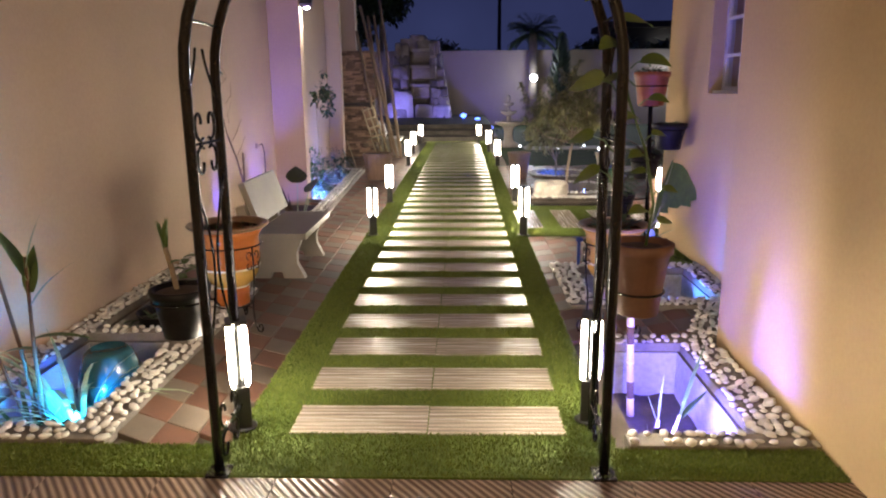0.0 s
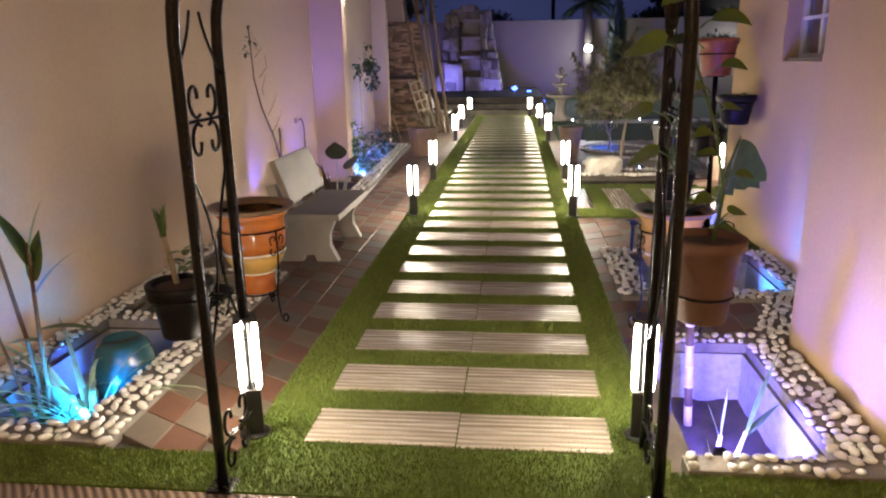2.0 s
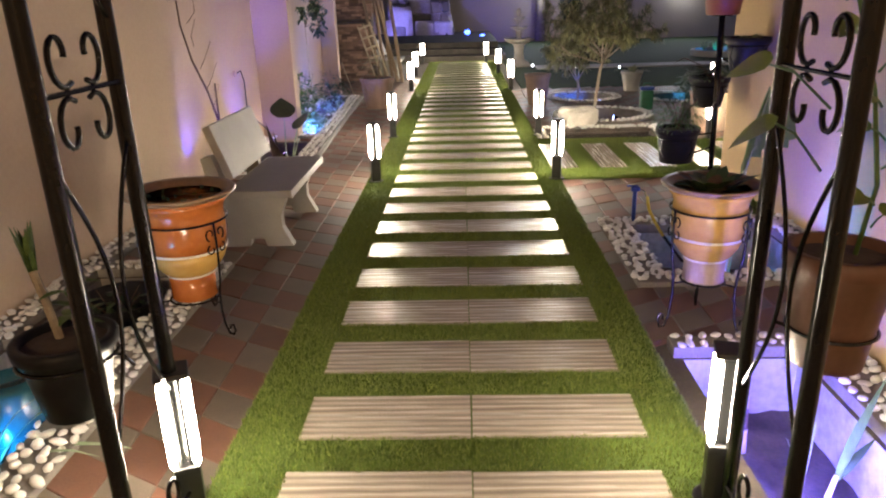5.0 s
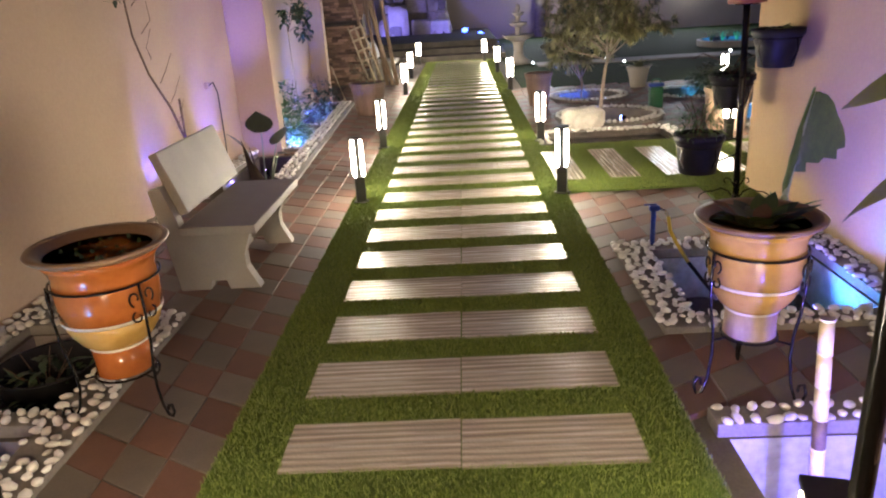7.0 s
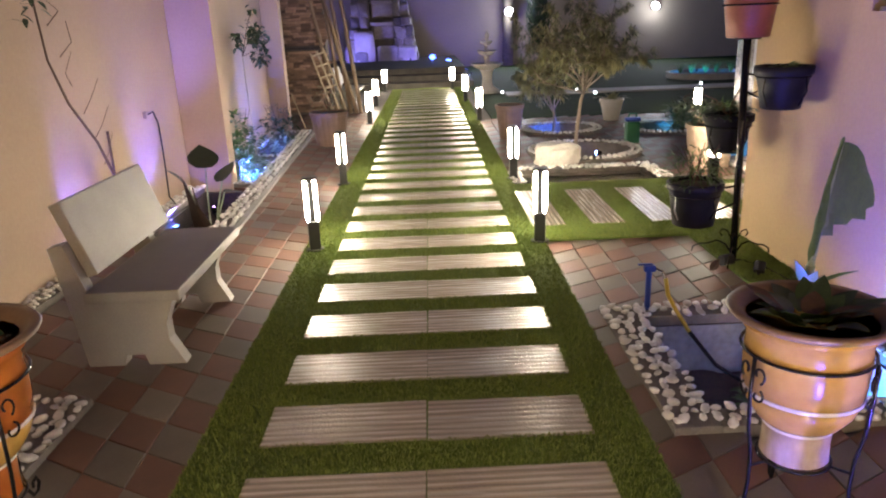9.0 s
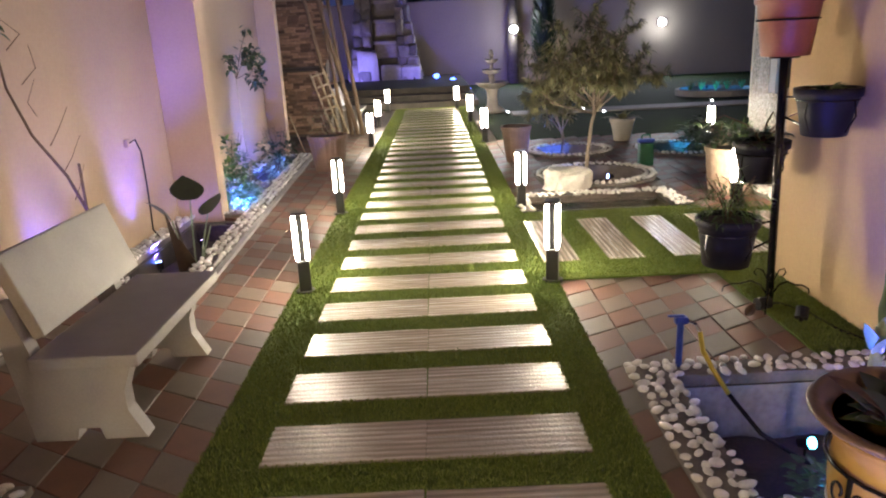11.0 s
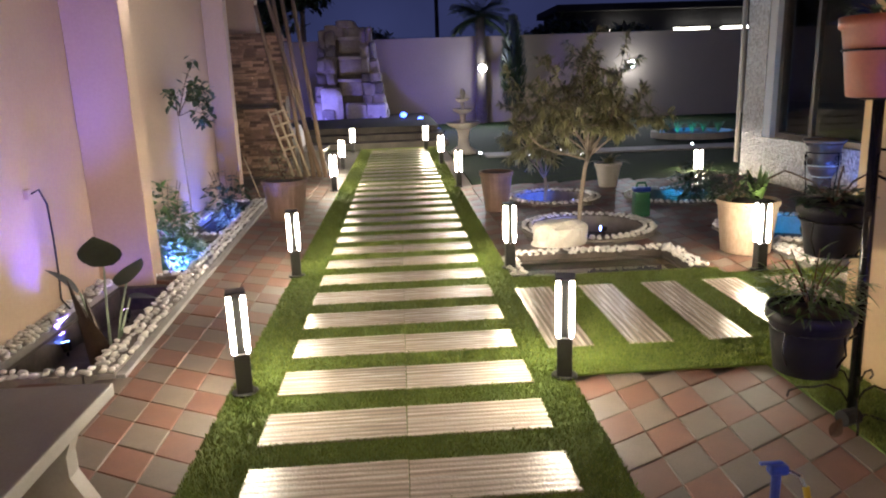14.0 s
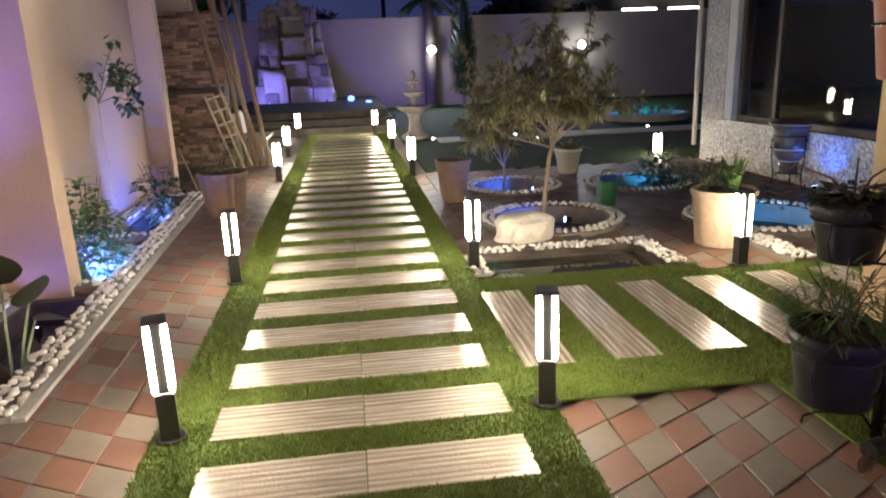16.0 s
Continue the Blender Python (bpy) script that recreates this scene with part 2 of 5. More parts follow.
ROCK_DARK = material("dark_waterfall_rock", (0.26, 0.23, 0.20), (0.13, 0.115, 0.10), rough=0.6, scale=3, fine=24, bump=0.9)
ROCK_PALE = material("pale_waterfall_rock", (0.66, 0.60, 0.54), (0.46, 0.41, 0.36), rough=0.7, scale=4, fine=30, bump=0.7)
WHITE_ROCK = material("white_rock", (0.72, 0.68, 0.60), (0.52, 0.48, 0.42), rough=0.6, scale=6, fine=40, bump=0.5)
LEDGE_STONE = material("ledge_stone", (0.33, 0.21, 0.14), (0.18, 0.115, 0.08), rough=0.75, scale=9, fine=60, bump=0.4, per_object=0.6)
STONE_WALL = pebbled("pebble_cladding", (0.52, 0.47, 0.40), (0.20, 0.18, 0.155))
FRAME_WHITE = material("white_window_paint", (0.72, 0.71, 0.68), (0.64, 0.63, 0.60), rough=0.4, scale=8, fine=60, bump=0.03)
FRAME_DARK = material("bronze_aluminium", (0.14, 0.115, 0.09), (0.10, 0.08, 0.065), rough=0.35, metal=0.6, scale=8, fine=80, bump=0.02)
# near-black colour holds the rooms' lack of light
ROOM_UNLIT_BLACK = material("unlit_room_black", (0.03, 0.025, 0.025), (0.02, 0.018, 0.018), rough=0.8, bump=0.0)
BLUE_PLASTIC = material("blue_valve_plastic", (0.02, 0.05, 0.30), (0.015, 0.035, 0.22), rough=0.4, scale=20, fine=80, bump=0.05)
YELLOW_RUBBER = material("yellow_hose", (0.60, 0.42, 0.03), (0.48, 0.33, 0.02), rough=0.45, scale=20, fine=80, bump=0.05)
GREEN_PLASTIC = material("green_plastic", (0.02, 0.13, 0.06), (0.015, 0.09, 0.04), rough=0.4, scale=10, fine=60, bump=0.04)
CHROME = material("chrome", (0.7, 0.7, 0.72), (0.6, 0.6, 0.62), rough=0.2, metal=1.0, bump=0.0)
FAR_DARK = material("far_dark", (0.03, 0.03, 0.032), (0.018, 0.018, 0.02), rough=0.9, scale=2, fine=10, bump=0.2)
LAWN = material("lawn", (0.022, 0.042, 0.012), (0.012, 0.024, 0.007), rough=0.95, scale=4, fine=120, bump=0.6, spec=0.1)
WATER = glass("pool_water", (0.75, 0.85, 0.85), 0.03)
PANE = glass("window_glass", (0.95, 0.97, 0.97), 0.01)
BULB = glow("bollard_tube", (1.0, 0.86, 0.66), BOLLARD_GLOW)
FLOOD = glow("floodlight_lens", (0.86, 0.90, 1.0), 110)
LED_BLUE = glow("led_blue", (0.12, 0.22, 1.0), 40)
LED_CYAN = glow("led_cyan", (0.05, 0.55, 1.0), 40)
LED_VIOLET = glow("led_violet", (0.35, 0.20, 1.0), 40)
STRIP = glow("far_strip_light", (1.0, 0.93, 0.82), 14)


# ---- mesh helpers ----
rnd = random.Random(7)


def part(name, bm, mat, parent=None, label="", smooth=False):
    me = bpy.data.meshes.new(name)
    bm.to_mesh(me)
    bm.free()
    me.materials.append(mat)
    if smooth:
        me.polygons.foreach_set("use_smooth", [True] * len(me.polygons))
    ob = new(name, me)
    ob.parent = parent
    return tagged(ob, label=label)


def thing(name, x, y, z, label, category, group="", rz=0.0):
    ob = new(name)
    ob.empty_display_size = 0.05
    ob.matrix_basis = pose(x, y, z, 0, 0, rz)
    return tagged(ob, label, category, group)


def box(bm, x0, x1, y0, y1, z0, z1, bevel=0.0, m=None):
    made = bmesh.ops.create_cube(bm, size=1.0)["verts"]
    for v in made:
        v.co = Vector(((x0 + x1) / 2 + v.co.x * (x1 - x0), (y0 + y1) / 2 + v.co.y * (y1 - y0), (z0 + z1) / 2 + v.co.z * (z1 - z0)))
    if bevel:
        edges = {e for v in made for e in v.link_edges}
        res = bmesh.ops.bevel(bm, geom=list(edges), offset=bevel, segments=2, affect="EDGES", profile=0.6)
        made = list({v for f in res["faces"] for v in f.verts} | {v for v in made if v.is_valid})
    if m is not None:
        bmesh.ops.transform(bm, matrix=m, verts=[v for v in made if v.is_valid])
    return bm


def boxed(*a, **k):
    return box(bmesh.new(), *a, **k)


def sweep(bm, pts, r, n=6, r2=None):
    """A round tube along points, tapering from r to r2."""
    pts = [Vector(p) for p in pts]
    r2 = r if r2 is None else r2
    rings, side = [], None
    for i, p in enumerate(pts):
        d = (pts[min(i + 1, len(pts) - 1)] - pts[max(i - 1, 0)]).normalized()
        if side is None:
            side = d.orthogonal().normalized()
        side = (side - d * side.dot(d))
        side = side.normalized() if side.length > 1e-6 else d.orthogonal().normalized()
        up = d.cross(side)
        rad = r + (r2 - r) * i / max(1, len(pts) - 1)
        rings.append([bm.verts.new(p + (side * math.cos(a) + up * math.sin(a)) * rad) for a in [2 * math.pi * k / n for k in range(n)]])
    for a, b in zip(rings, rings[1:]):
        for k in range(n):
            bm.faces.new((a[k], a[(k + 1) % n], b[(k + 1) % n], b[k]))
    bm.faces.new(rings[0][::-1])
    bm.faces.new(rings[-1])
    return bm


def swept(*a, **k):
    return sweep(bmesh.new(), *a, **k)


def lathe(bm, profile, n=28, flute=0.0, flutes=0):
    """A body turned round z from (radius, height) pairs."""
    rings = []
    for r, z in profile:
        rings.append([bm.verts.new((r * (1 + flute * math.cos(flutes * a)) * math.cos(a), r * (1 + flute * math.cos(flutes * a)) * math.sin(a), z))
                      for a in [2 * math.pi * k / n for k in range(n)]])
    for a, b in zip(rings, rings[1:]):
        for k in range(n):
            bm.faces.new((a[k], a[(k + 1) % n], b[(k + 1) % n], b[k]))
    bm.faces.new(rings[0][::-1])
    bm.faces.new(rings[-1])
    return bm


def turned(*a, **k):
    return lathe(bmesh.new(), *a, **k)


def blade(bm, base, direction, length, width, droop=0.3, seg=5, twist=0.0, fold=0.15):
    """One leaf: a strip that widens, tapers and droops, creased along its rib."""
    base, d = Vector(base), Vector(direction).normalized()
    side = d.cross(Vector((0, 0, 1)))
    side = side.normalized() if side.length > 1e-3 else Vector((1, 0, 0))
    side = Matrix.Rotation(twist, 3, d) @ side
    rows, p = [], base.copy()
    for i in range(seg + 1):
        f = i / seg
        w = width * max(0.02, math.sin(math.pi * min(1, (0.08 + 0.92 * f)) ** 0.75)) * 0.5
        nrm = side.cross(d)
        rows.append([bm.verts.new(p - side * w + nrm * w * fold), bm.verts.new(p), bm.verts.new(p + side * w + nrm * w * fold)])
        d = (d + Vector((0, 0, -droop / seg))).normalized()
        p = p + d * (length / seg)
    for a, b in zip(rows, rows[1:]):
        bm.faces.new((a[0], a[1], b[1], b[0]))
        bm.faces.new((a[1], a[2], b[2], b[1]))


def rough_rock(bm, centre, size, seed, cuts=2, amount=0.22, boxy=0.62):
    made = bmesh.ops.create_icosphere(bm, subdivisions=cuts, radius=0.5)["verts"]
    for v in made:
        k = 1 + amount * noise.noise(v.co * 2.3 + Vector((seed * 3.1, seed, -seed)))
        q = v.co * k
        q = Vector([math.copysign(abs(c * 2) ** boxy, c) * 0.5 for c in q])
        v.co = Vector(centre) + Vector((q.x * size[0], q.y * size[1], q.z * size[2]))


def spiral(cx, cz, r0, turns, start, y=0.0, n=18, flip=1):
    return [(cx + flip * r0 * (1 - 0.8 * k / n) * math.cos(start + turns * 2 * math.pi * k / n), y,
             cz + r0 * (1 - 0.8 * k / n) * math.sin(start + turns * 2 * math.pi * k / n)) for k in range(n + 1)]


def mesh_quads(name, verts, faces, mat, kind="", label="", category=""):
    me = bpy.data.meshes.new(name)
    me.from_pydata(verts, [], faces)
    me.materials.append(mat)
    me.update()
    return tagged(new(name, me), label, category, kind=kind)


def structure(name, bm, mat, label, category, smooth=False):
    return tagged(part(name, bm, mat, None, label, smooth), category=category, kind="structure")


# ---- ground, with the sunken beds and the pool cut out ----
def kerb_x(y):
    return -1.36 if y < 3 else -1.41 - 0.04 * (y - 4.3)


PITS = [(-2.12, kerb_x(1.2) - 0.19, 0.06, 1.20, -0.26), (-2.12, kerb_x(2.1) - 0.19, 1.34, 2.10, -0.20), (-2.12, kerb_x(6.2) - 0.19, 4.52, 6.20, -0.20),
        (-2.12, kerb_x(7.76) - 0.19, 6.52, 7.76, -0.20), (-2.10, kerb_x(9.72) - 0.19, 7.90, 9.72, -0.20),
        (0.90, 1.38, 0.02, 1.06, -0.30), (1.06, 1.92, 1.92, 2.76, -0.30), (0.90, 2.10, 5.86, 6.42, -0.40)]
CIRCLES = [(1.77, 7.50, 0.64, 0.50), (1.82, 9.22, 0.56, 0.43), (3.20, 8.96, 0.58, 0.45), (3.50, 7.04, 0.65, 0.51)]
HOLES = PITS + [(cx - i, cx + i, cy - i, cy + i, 0.0) for cx, cy, r, i in CIRCLES]
gx = sorted({-60.0, 60.0, *[p[0] for p in HOLES], *[p[1] for p in HOLES]})
gy = sorted({-40.0, 80.0, *[p[2] for p in HOLES], *[p[3] for p in HOLES]})
gv, gf = [], []
for i in range(len(gx) - 1):
    for j in range(len(gy) - 1):
        mx, my = (gx[i] + gx[i + 1]) / 2, (gy[j] + gy[j + 1]) / 2
        if any(p[0] < mx < p[1] and p[2] < my < p[3] for p in HOLES):
            continue
        k = len(gv)
        gv += [(gx[i], gy[j], -0.04), (gx[i + 1], gy[j], -0.04), (gx[i + 1], gy[j + 1], -0.04), (gx[i], gy[j + 1], -0.04)]
        gf.append((k, k + 1, k + 2, k + 3))
mesh_quads("ground", gv, gf, MORTAR, "structure", "dark packed earth and mortar under the paving", "ground")

# beds: rendered pit walls and soil
for n, (x0, x1, y0, y1, d) in enumerate(PITS):
    bm = bmesh.new()
    t = 0.03
    box(bm, x0 - t, x0, y0 - t, y1 + t, d - 0.03, -0.041)
    box(bm, x1, x1 + t, y0 - t, y1 + t, d - 0.03, -0.041)
    box(bm, x0, x1, y0 - t, y0, d - 0.03, -0.041)
    box(bm, x0, x1, y1, y1 + t, d - 0.03, -0.041)
    # unlit left beds 2 to 4: shade put into the wall's darker colour
    structure("bed_wall", bm, (PIT_PAINT if n in (5, 6) else CONCRETE if n < 2 else POOL_SHADE_STONE), "stained rendered inner wall of a sunken bed, darkened where unlit", "bed wall")
    bm = bmesh.new()
    bmesh.ops.create_grid(bm, x_segments=24, y_segments=24, size=0.5)
    for v in bm.verts:
        v.co = Vector(((x0 + x1) / 2 + v.co.x * (x1 - x0), (y0 + y1) / 2 + v.co.y * (y1 - y0), 0))
        v.co.z = d + 0.025 * noise.noise(v.co * 6) + 0.01 * noise.noise(v.co * 23)
    structure("bed_soil" if n != 7 else "pool_floor", bm, SOIL if n != 7 else POOL_SHADE_STONE, "dark damp soil in a sunken garden bed" if n != 7 else "stained floor of the small pool", "soil", True)
bm = boxed(0.903, 2.097, 5.863, 6.417, -0.30, -0.06)
tagged(part("water", bm, WATER), "still dark water in the small rectangular pool", "water", kind="structure")


# kerbs round the beds
def kerb(x0, y0, x1, y1, width, top=0.015, label="grey concrete kerb along a garden bed", mat=None):
    a, b = Vector((x0, y0, 0)), Vector((x1, y1, 0))
    d = (b - a)
    ang = math.atan2(d.y, d.x)
    bm = boxed(0, d.length, -width / 2, width / 2, -0.038, top, 0.006)
    ob = structure("kerb", bm, mat or CONCRETE, label, "kerb")
    ob.matrix_basis = pose(x0, y0, 0, 0, 0, math.degrees(ang))
    return ob


BANDS = []      # x0, y0, x1, y1, width, top, rows


def banded(x0, y0, x1, y1, width, top=0.015, mat=None):
    kerb(x0, y0, x1, y1, width, top, "mortar kerb set with white pebbles", mat or KERB_MORTAR)
    BANDS.append((x0, y0, x1, y1, width, top))


banded(kerb_x(-0.09) - 0.100, -0.09, kerb_x(2.2) - 0.100, 2.2, 0.19)
banded(kerb_x(4.42) - 0.125, 4.42, kerb_x(9.9) - 0.125, 9.9, 0.15)
kerb(kerb_x(4.42) - 0.02, 4.42, kerb_x(9.9) - 0.02, 9.9, 0.05, 0.008)
banded(-2.20, -0.02, -2.20, 6.25, 0.12)
banded(-2.20, 6.49, -2.20, 9.85, 0.12, 0.02)
for y, w in ((-0.03, 0.13), (1.27, 0.10), (2.16, 0.11), (4.46, 0.09), (6.36, 0.10), (7.83, 0.09), (9.80, 0.12)):
    banded(-2.135, y, kerb_x(y) - 0.205, y, w)
banded(0.84, -0.06, 1.60, -0.06, 0.11)
banded(0.86, 1.12, 1.60, 1.12, 0.11)
banded(1.49, 0.0, 1.49, 1.06, 0.19)
banded(0.965, 1.79, 0.965, 2.90, 0.17)
banded(1.05, 1.85, 2.08, 1.85, 0.12)
banded(1.05, 2.83, 2.08, 2.83, 0.13)
banded(2.00, 1.92, 2.00, 2.76, 0.14)
banded(1.60, 1.19, 1.86, 1.78, 0.22)
banded(0.84, 6.49, 2.24, 6.49, 0.12, 0.008, POOL_SHADE_STONE)
banded(2.17, 5.87, 2.17, 6.43, 0.12, 0.008, POOL_SHADE_STONE)
banded(0.84, 5.87, 0.84, 6.42, 0.10, 0.008, POOL_SHADE_STONE)
banded(3.00, 5.70, 3.00, 6.45, 0.16, 0.02)

# ---- walls ----
structure("wall_left", boxed(-2.55, -2.28, -7.5, 10.195, -0.1, 4.6), PLASTER, "cream plastered house wall with soft stains", "wall")
structure("pilaster_left", boxed(-2.279, -1.88, 6.27, 6.47, -0.1, 4.6, 0.008), PLASTER, "cream plastered pilaster on the house wall", "pilaster")
structure("pilaster_end", boxed(-2.279, -2.025, 10.02, 10.20, -0.1, 4.6, 0.008), PLASTER, "cream plastered end pilaster of the house wall", "pilaster")
structure("wall_right_near", boxed(1.62, 2.119, -7.5, 1.12, -0.1, 4.6, 0.006), PLASTER_Y, "ochre plastered projecting wall of the villa", "wall")


def wall_with_opening(bm, x0, x1, y0, y1, z1, oy0, oy1, oz0, oz1):
    box(bm, x0, x1, y0, oy0, -0.1, z1)
    box(bm, x0, x1, oy1, y1, -0.1, z1)
    box(bm, x0, x1, oy0, oy1, -0.1, oz0)
    box(bm, x0, x1, oy0, oy1, oz1, z1)
    return bm


structure("wall_right_recess", wall_with_opening(bmesh.new(), 2.085, 2.36, 1.10, 4.08, 4.6, 2.06, 2.96, 1.39, 2.55), PLASTER_Y, "ochre plastered set-back wall of the villa with a small window", "wall")
structure("wall_right_return", boxed(2.361, 4.70, 3.84, 4.079, -0.1, 4.6), PLASTER_Y, "ochre plastered return wall of the villa", "wall")
structure("wall_right_stone", wall_with_opening(bmesh.new(), 4.70, 4.95, 3.84, 10.46, 4.6, 6.9, 9.92, 0.55, 2.6), STONE_WALL, "villa wall clad in small glossy stones round a large window", "wall")
structure("wall_right_end", boxed(4.951, 9.0, 10.2, 10.459, -0.1, 4.6), PLASTER_Y, "ochre plastered end wall of the villa", "wall")
structure("wall_behind", boxed(-2.55, 2.119, -7.75, -7.501, -0.1, 4.6), PLASTER, "cream plastered wall behind the entrance", "wall")
structure("wall_far_upper", boxed(-6.0, -2.12, 12.5, 12.8, 2.2, 3.8), PLASTER, "pale rendered wall above the stone cladding", "wall")
structure("wall_back", boxed(-14, 22, 25.0, 25.25, -0.1, 2.74), GARDEN_WALL, "plain plastered garden wall at the far end", "wall")
structure("wall_back_coping", boxed(-14, 22, 24.95, 25.30, 2.741, 2.79, 0.01), GARDEN_WALL, "thin plaster coping of the garden wall", "coping")
structure("wall_far_left", boxed(-14.2, -13.99, 10, 25.0, -0.1, 2.74), GARDEN_WALL, "plain plastered garden wall", "wall")
structure("wall_far_right", boxed(21.99, 22.2, 8, 25.0, -0.1, 2.74), GARDEN_WALL, "plain plastered garden wall", "wall")

# small window in the set-back wall
w = tagged(new("window_1"), "small white-framed window with bars in the plaster wall", "window", kind="structure")
w.matrix_basis = pose(2.22, 2.06, 1.39)
fr = bmesh.new()
for a in ((-0.03, 0.03, 0, 0.05, 0, 1.16), (-0.03, 0.03, 0.85, 0.90, 0, 1.16), (-0.03, 0.03, 0.05, 0.85, 0, 0.05), (-0.03, 0.03, 0.05, 0.85, 1.11, 1.16)):
    box(fr, *a, bevel=0.004)
part("window_frame", fr, FRAME_WHITE, w)
for yy in (0.32, 0.58):
    part("mullion", boxed(-0.02, 0.02, yy - 0.02, yy + 0.02, 0.05, 1.11, 0.003), FRAME_WHITE, w)
for zz in (0.28, 0.55, 0.82):
    part("glazing_bar", boxed(-0.045, -0.03, 0.05, 0.85, zz - 0.012, zz + 0.012, 0.002), FRAME_WHITE, w)
part("pane", boxed(-0.004, 0.004, 0.05, 0.85, 0.05, 1.11), PANE, w)
part("window_sill", boxed(-0.10, -0.031, 0.0, 0.90, 0.0, 0.02, 0.003), FRAME_WHITE, w)
# solid block behind the glass, the room's darkness is in its colour
structure("room_small", boxed(2.40, 3.6, 1.4, 3.6, 0.9, 3.0), ROOM_UNLIT_BLACK, "near-black block for the unlit room behind the small window", "room")

# large window in the stone-clad wall
w = tagged(new("window_2"), "large dark bronze-framed window reflecting the lit garden", "window", kind="structure")
w.matrix_basis = pose(4.82, 6.9, 0.55)
fr = bmesh.new()
for a in ((-0.05, 0.05, 0, 0.07, 0, 2.045), (-0.05, 0.05, 2.75, 2.83, 0, 2.045), (-0.05, 0.05, 0.07, 2.75, 0, 0.07), (-0.05, 0.05, 0.07, 2.75, 1.97, 2.045)):
    box(fr, *a, bevel=0.005)
part("window_frame", fr, FRAME_DARK, w)
part("mullion", boxed(-0.03, 0.03, 2.07, 2.13, 0.07, 1.97, 0.004), FRAME_DARK, w)
part("pane", boxed(-0.005, 0.005, 0.07, 2.07, 0.07, 1.97), PANE, w)
part("pane", boxed(-0.005, 0.005, 2.13, 2.75, 0.07, 1.97), PANE, w)
part("reveal", boxed(-0.117, 0.05, 2.832, 3.016, 0.002, 2.043, 0.003), FRAME_WHITE, w, "pale plaster reveal")
structure("room_large", boxed(5.05, 8.9, 4.3, 10.1, 0.02, 3.0), ROOM_UNLIT_BLACK, "near-black block for the unlit room behind the large window", "room")

# ---- turf ----
SLAB_P, SLAB_D = 0.452, 0.275
TURF = [(-0.825, 0.785, -0.335, 16.45), (-2.27, -0.825, -0.335, -0.10), (0.785, 1.615, -0.335, -0.115), (0.785, 4.69, 4.13, 5.70), (0.785, 2.28, 5.70, 5.845), (1.76, 2.115, 2.93, 4.13)]
for x0, x1, y0, y1 in TURF:
    structure("turf", boxed(x0, x1, y0, y1, -0.012, -0.003), TURF_MAT, "backing of green artificial turf beside the path", "turf")


def slab_hole(x, y):
    if abs(x) < 0.592 and y > 0 and y < 35.6 * SLAB_P + SLAB_D:
        if (y % SLAB_P) < SLAB_D - 0.006 and (y % SLAB_P) > 0.004:
            return True
    if 4.47 < y < 5.57 and x > 0.74:
        if ((x - 0.755) % 0.432) < 0.245:
            return True
    return False


def turf_blades(name, rect, count, h, wide):
    x0, x1, y0, y1 = rect
    vs, fs = [], []
    for _ in range(count):
        x, y = rnd.uniform(x0, x1), rnd.uniform(y0, y1)
        if slab_hole(x, y):
            continue
        a, lean, hh = rnd.uniform(0, 6.283), rnd.uniform(0, 0.9), h * rnd.uniform(0.6, 1.25)
        dx, dy = math.cos(a) * wide, math.sin(a) * wide
        b = rnd.uniform(0, 6.283)
        lx, ly = math.cos(b) * lean * hh, math.sin(b) * lean * hh
        k = len(vs)
        vs += [(x - dx, y - dy, -0.006), (x + dx, y + dy, -0.006), (x + lx * 0.5 + dx * 0.7, y + ly * 0.5 + dy * 0.7, hh * 0.6), (x + lx, y + ly, hh)]
        fs += [(k, k + 1, k + 2), (k, k + 2, k + 3)]
    return mesh_quads(name, vs, fs, GRASS, "stuff", "short green artificial grass blades", "grass")


turf_blades("grass", (-0.83, 0.79, -0.34, 4.2), 190000, 0.0115, 0.0016)
turf_blades("grass", (-0.83, 0.79, 4.2, 9.5), 110000, 0.012, 0.0023)
turf_blades("grass", (-0.83, 0.79, 9.5, 16.45), 45000, 0.012, 0.005)
turf_blades("grass", (-2.27, -0.83, -0.34, -0.10), 16000, 0.0115, 0.0016)
turf_blades("grass", (0.785, 1.615, -0.34, -0.115), 9000, 0.0115, 0.0016)
turf_blades("grass", (0.785, 3.2, 4.13, 5.70), 80000, 0.0115, 0.002)
turf_blades("grass", (0.785, 2.28, 5.69, 5.85), 6000, 0.0115, 0.002)
turf_blades("grass", (1.76, 2.115, 2.93, 4.13), 13000, 0.0115, 0.0018)
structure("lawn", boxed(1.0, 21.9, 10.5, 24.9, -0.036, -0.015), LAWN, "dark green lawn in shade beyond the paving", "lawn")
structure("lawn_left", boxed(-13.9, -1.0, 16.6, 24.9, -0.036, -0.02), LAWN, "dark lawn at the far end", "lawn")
structure("far_path", boxed(1.6, 21, 13.9, 14.6, -0.0149, 0.015, 0.01), CONCRETE, "pale concrete strip across the dark lawn", "path")

# raised stone platform at the end of the path
for k in range(3):
    structure("platform_step", boxed(-3.2 + 0.1 * k, 1.1 - 0.08 * k, 16.75 + 0.5 * k, 24.6, -0.03 + 0.14 * k, 0.11 + 0.14 * k, 0.01), DARK_STONE, "dark stone step before the rock cascade", "step")

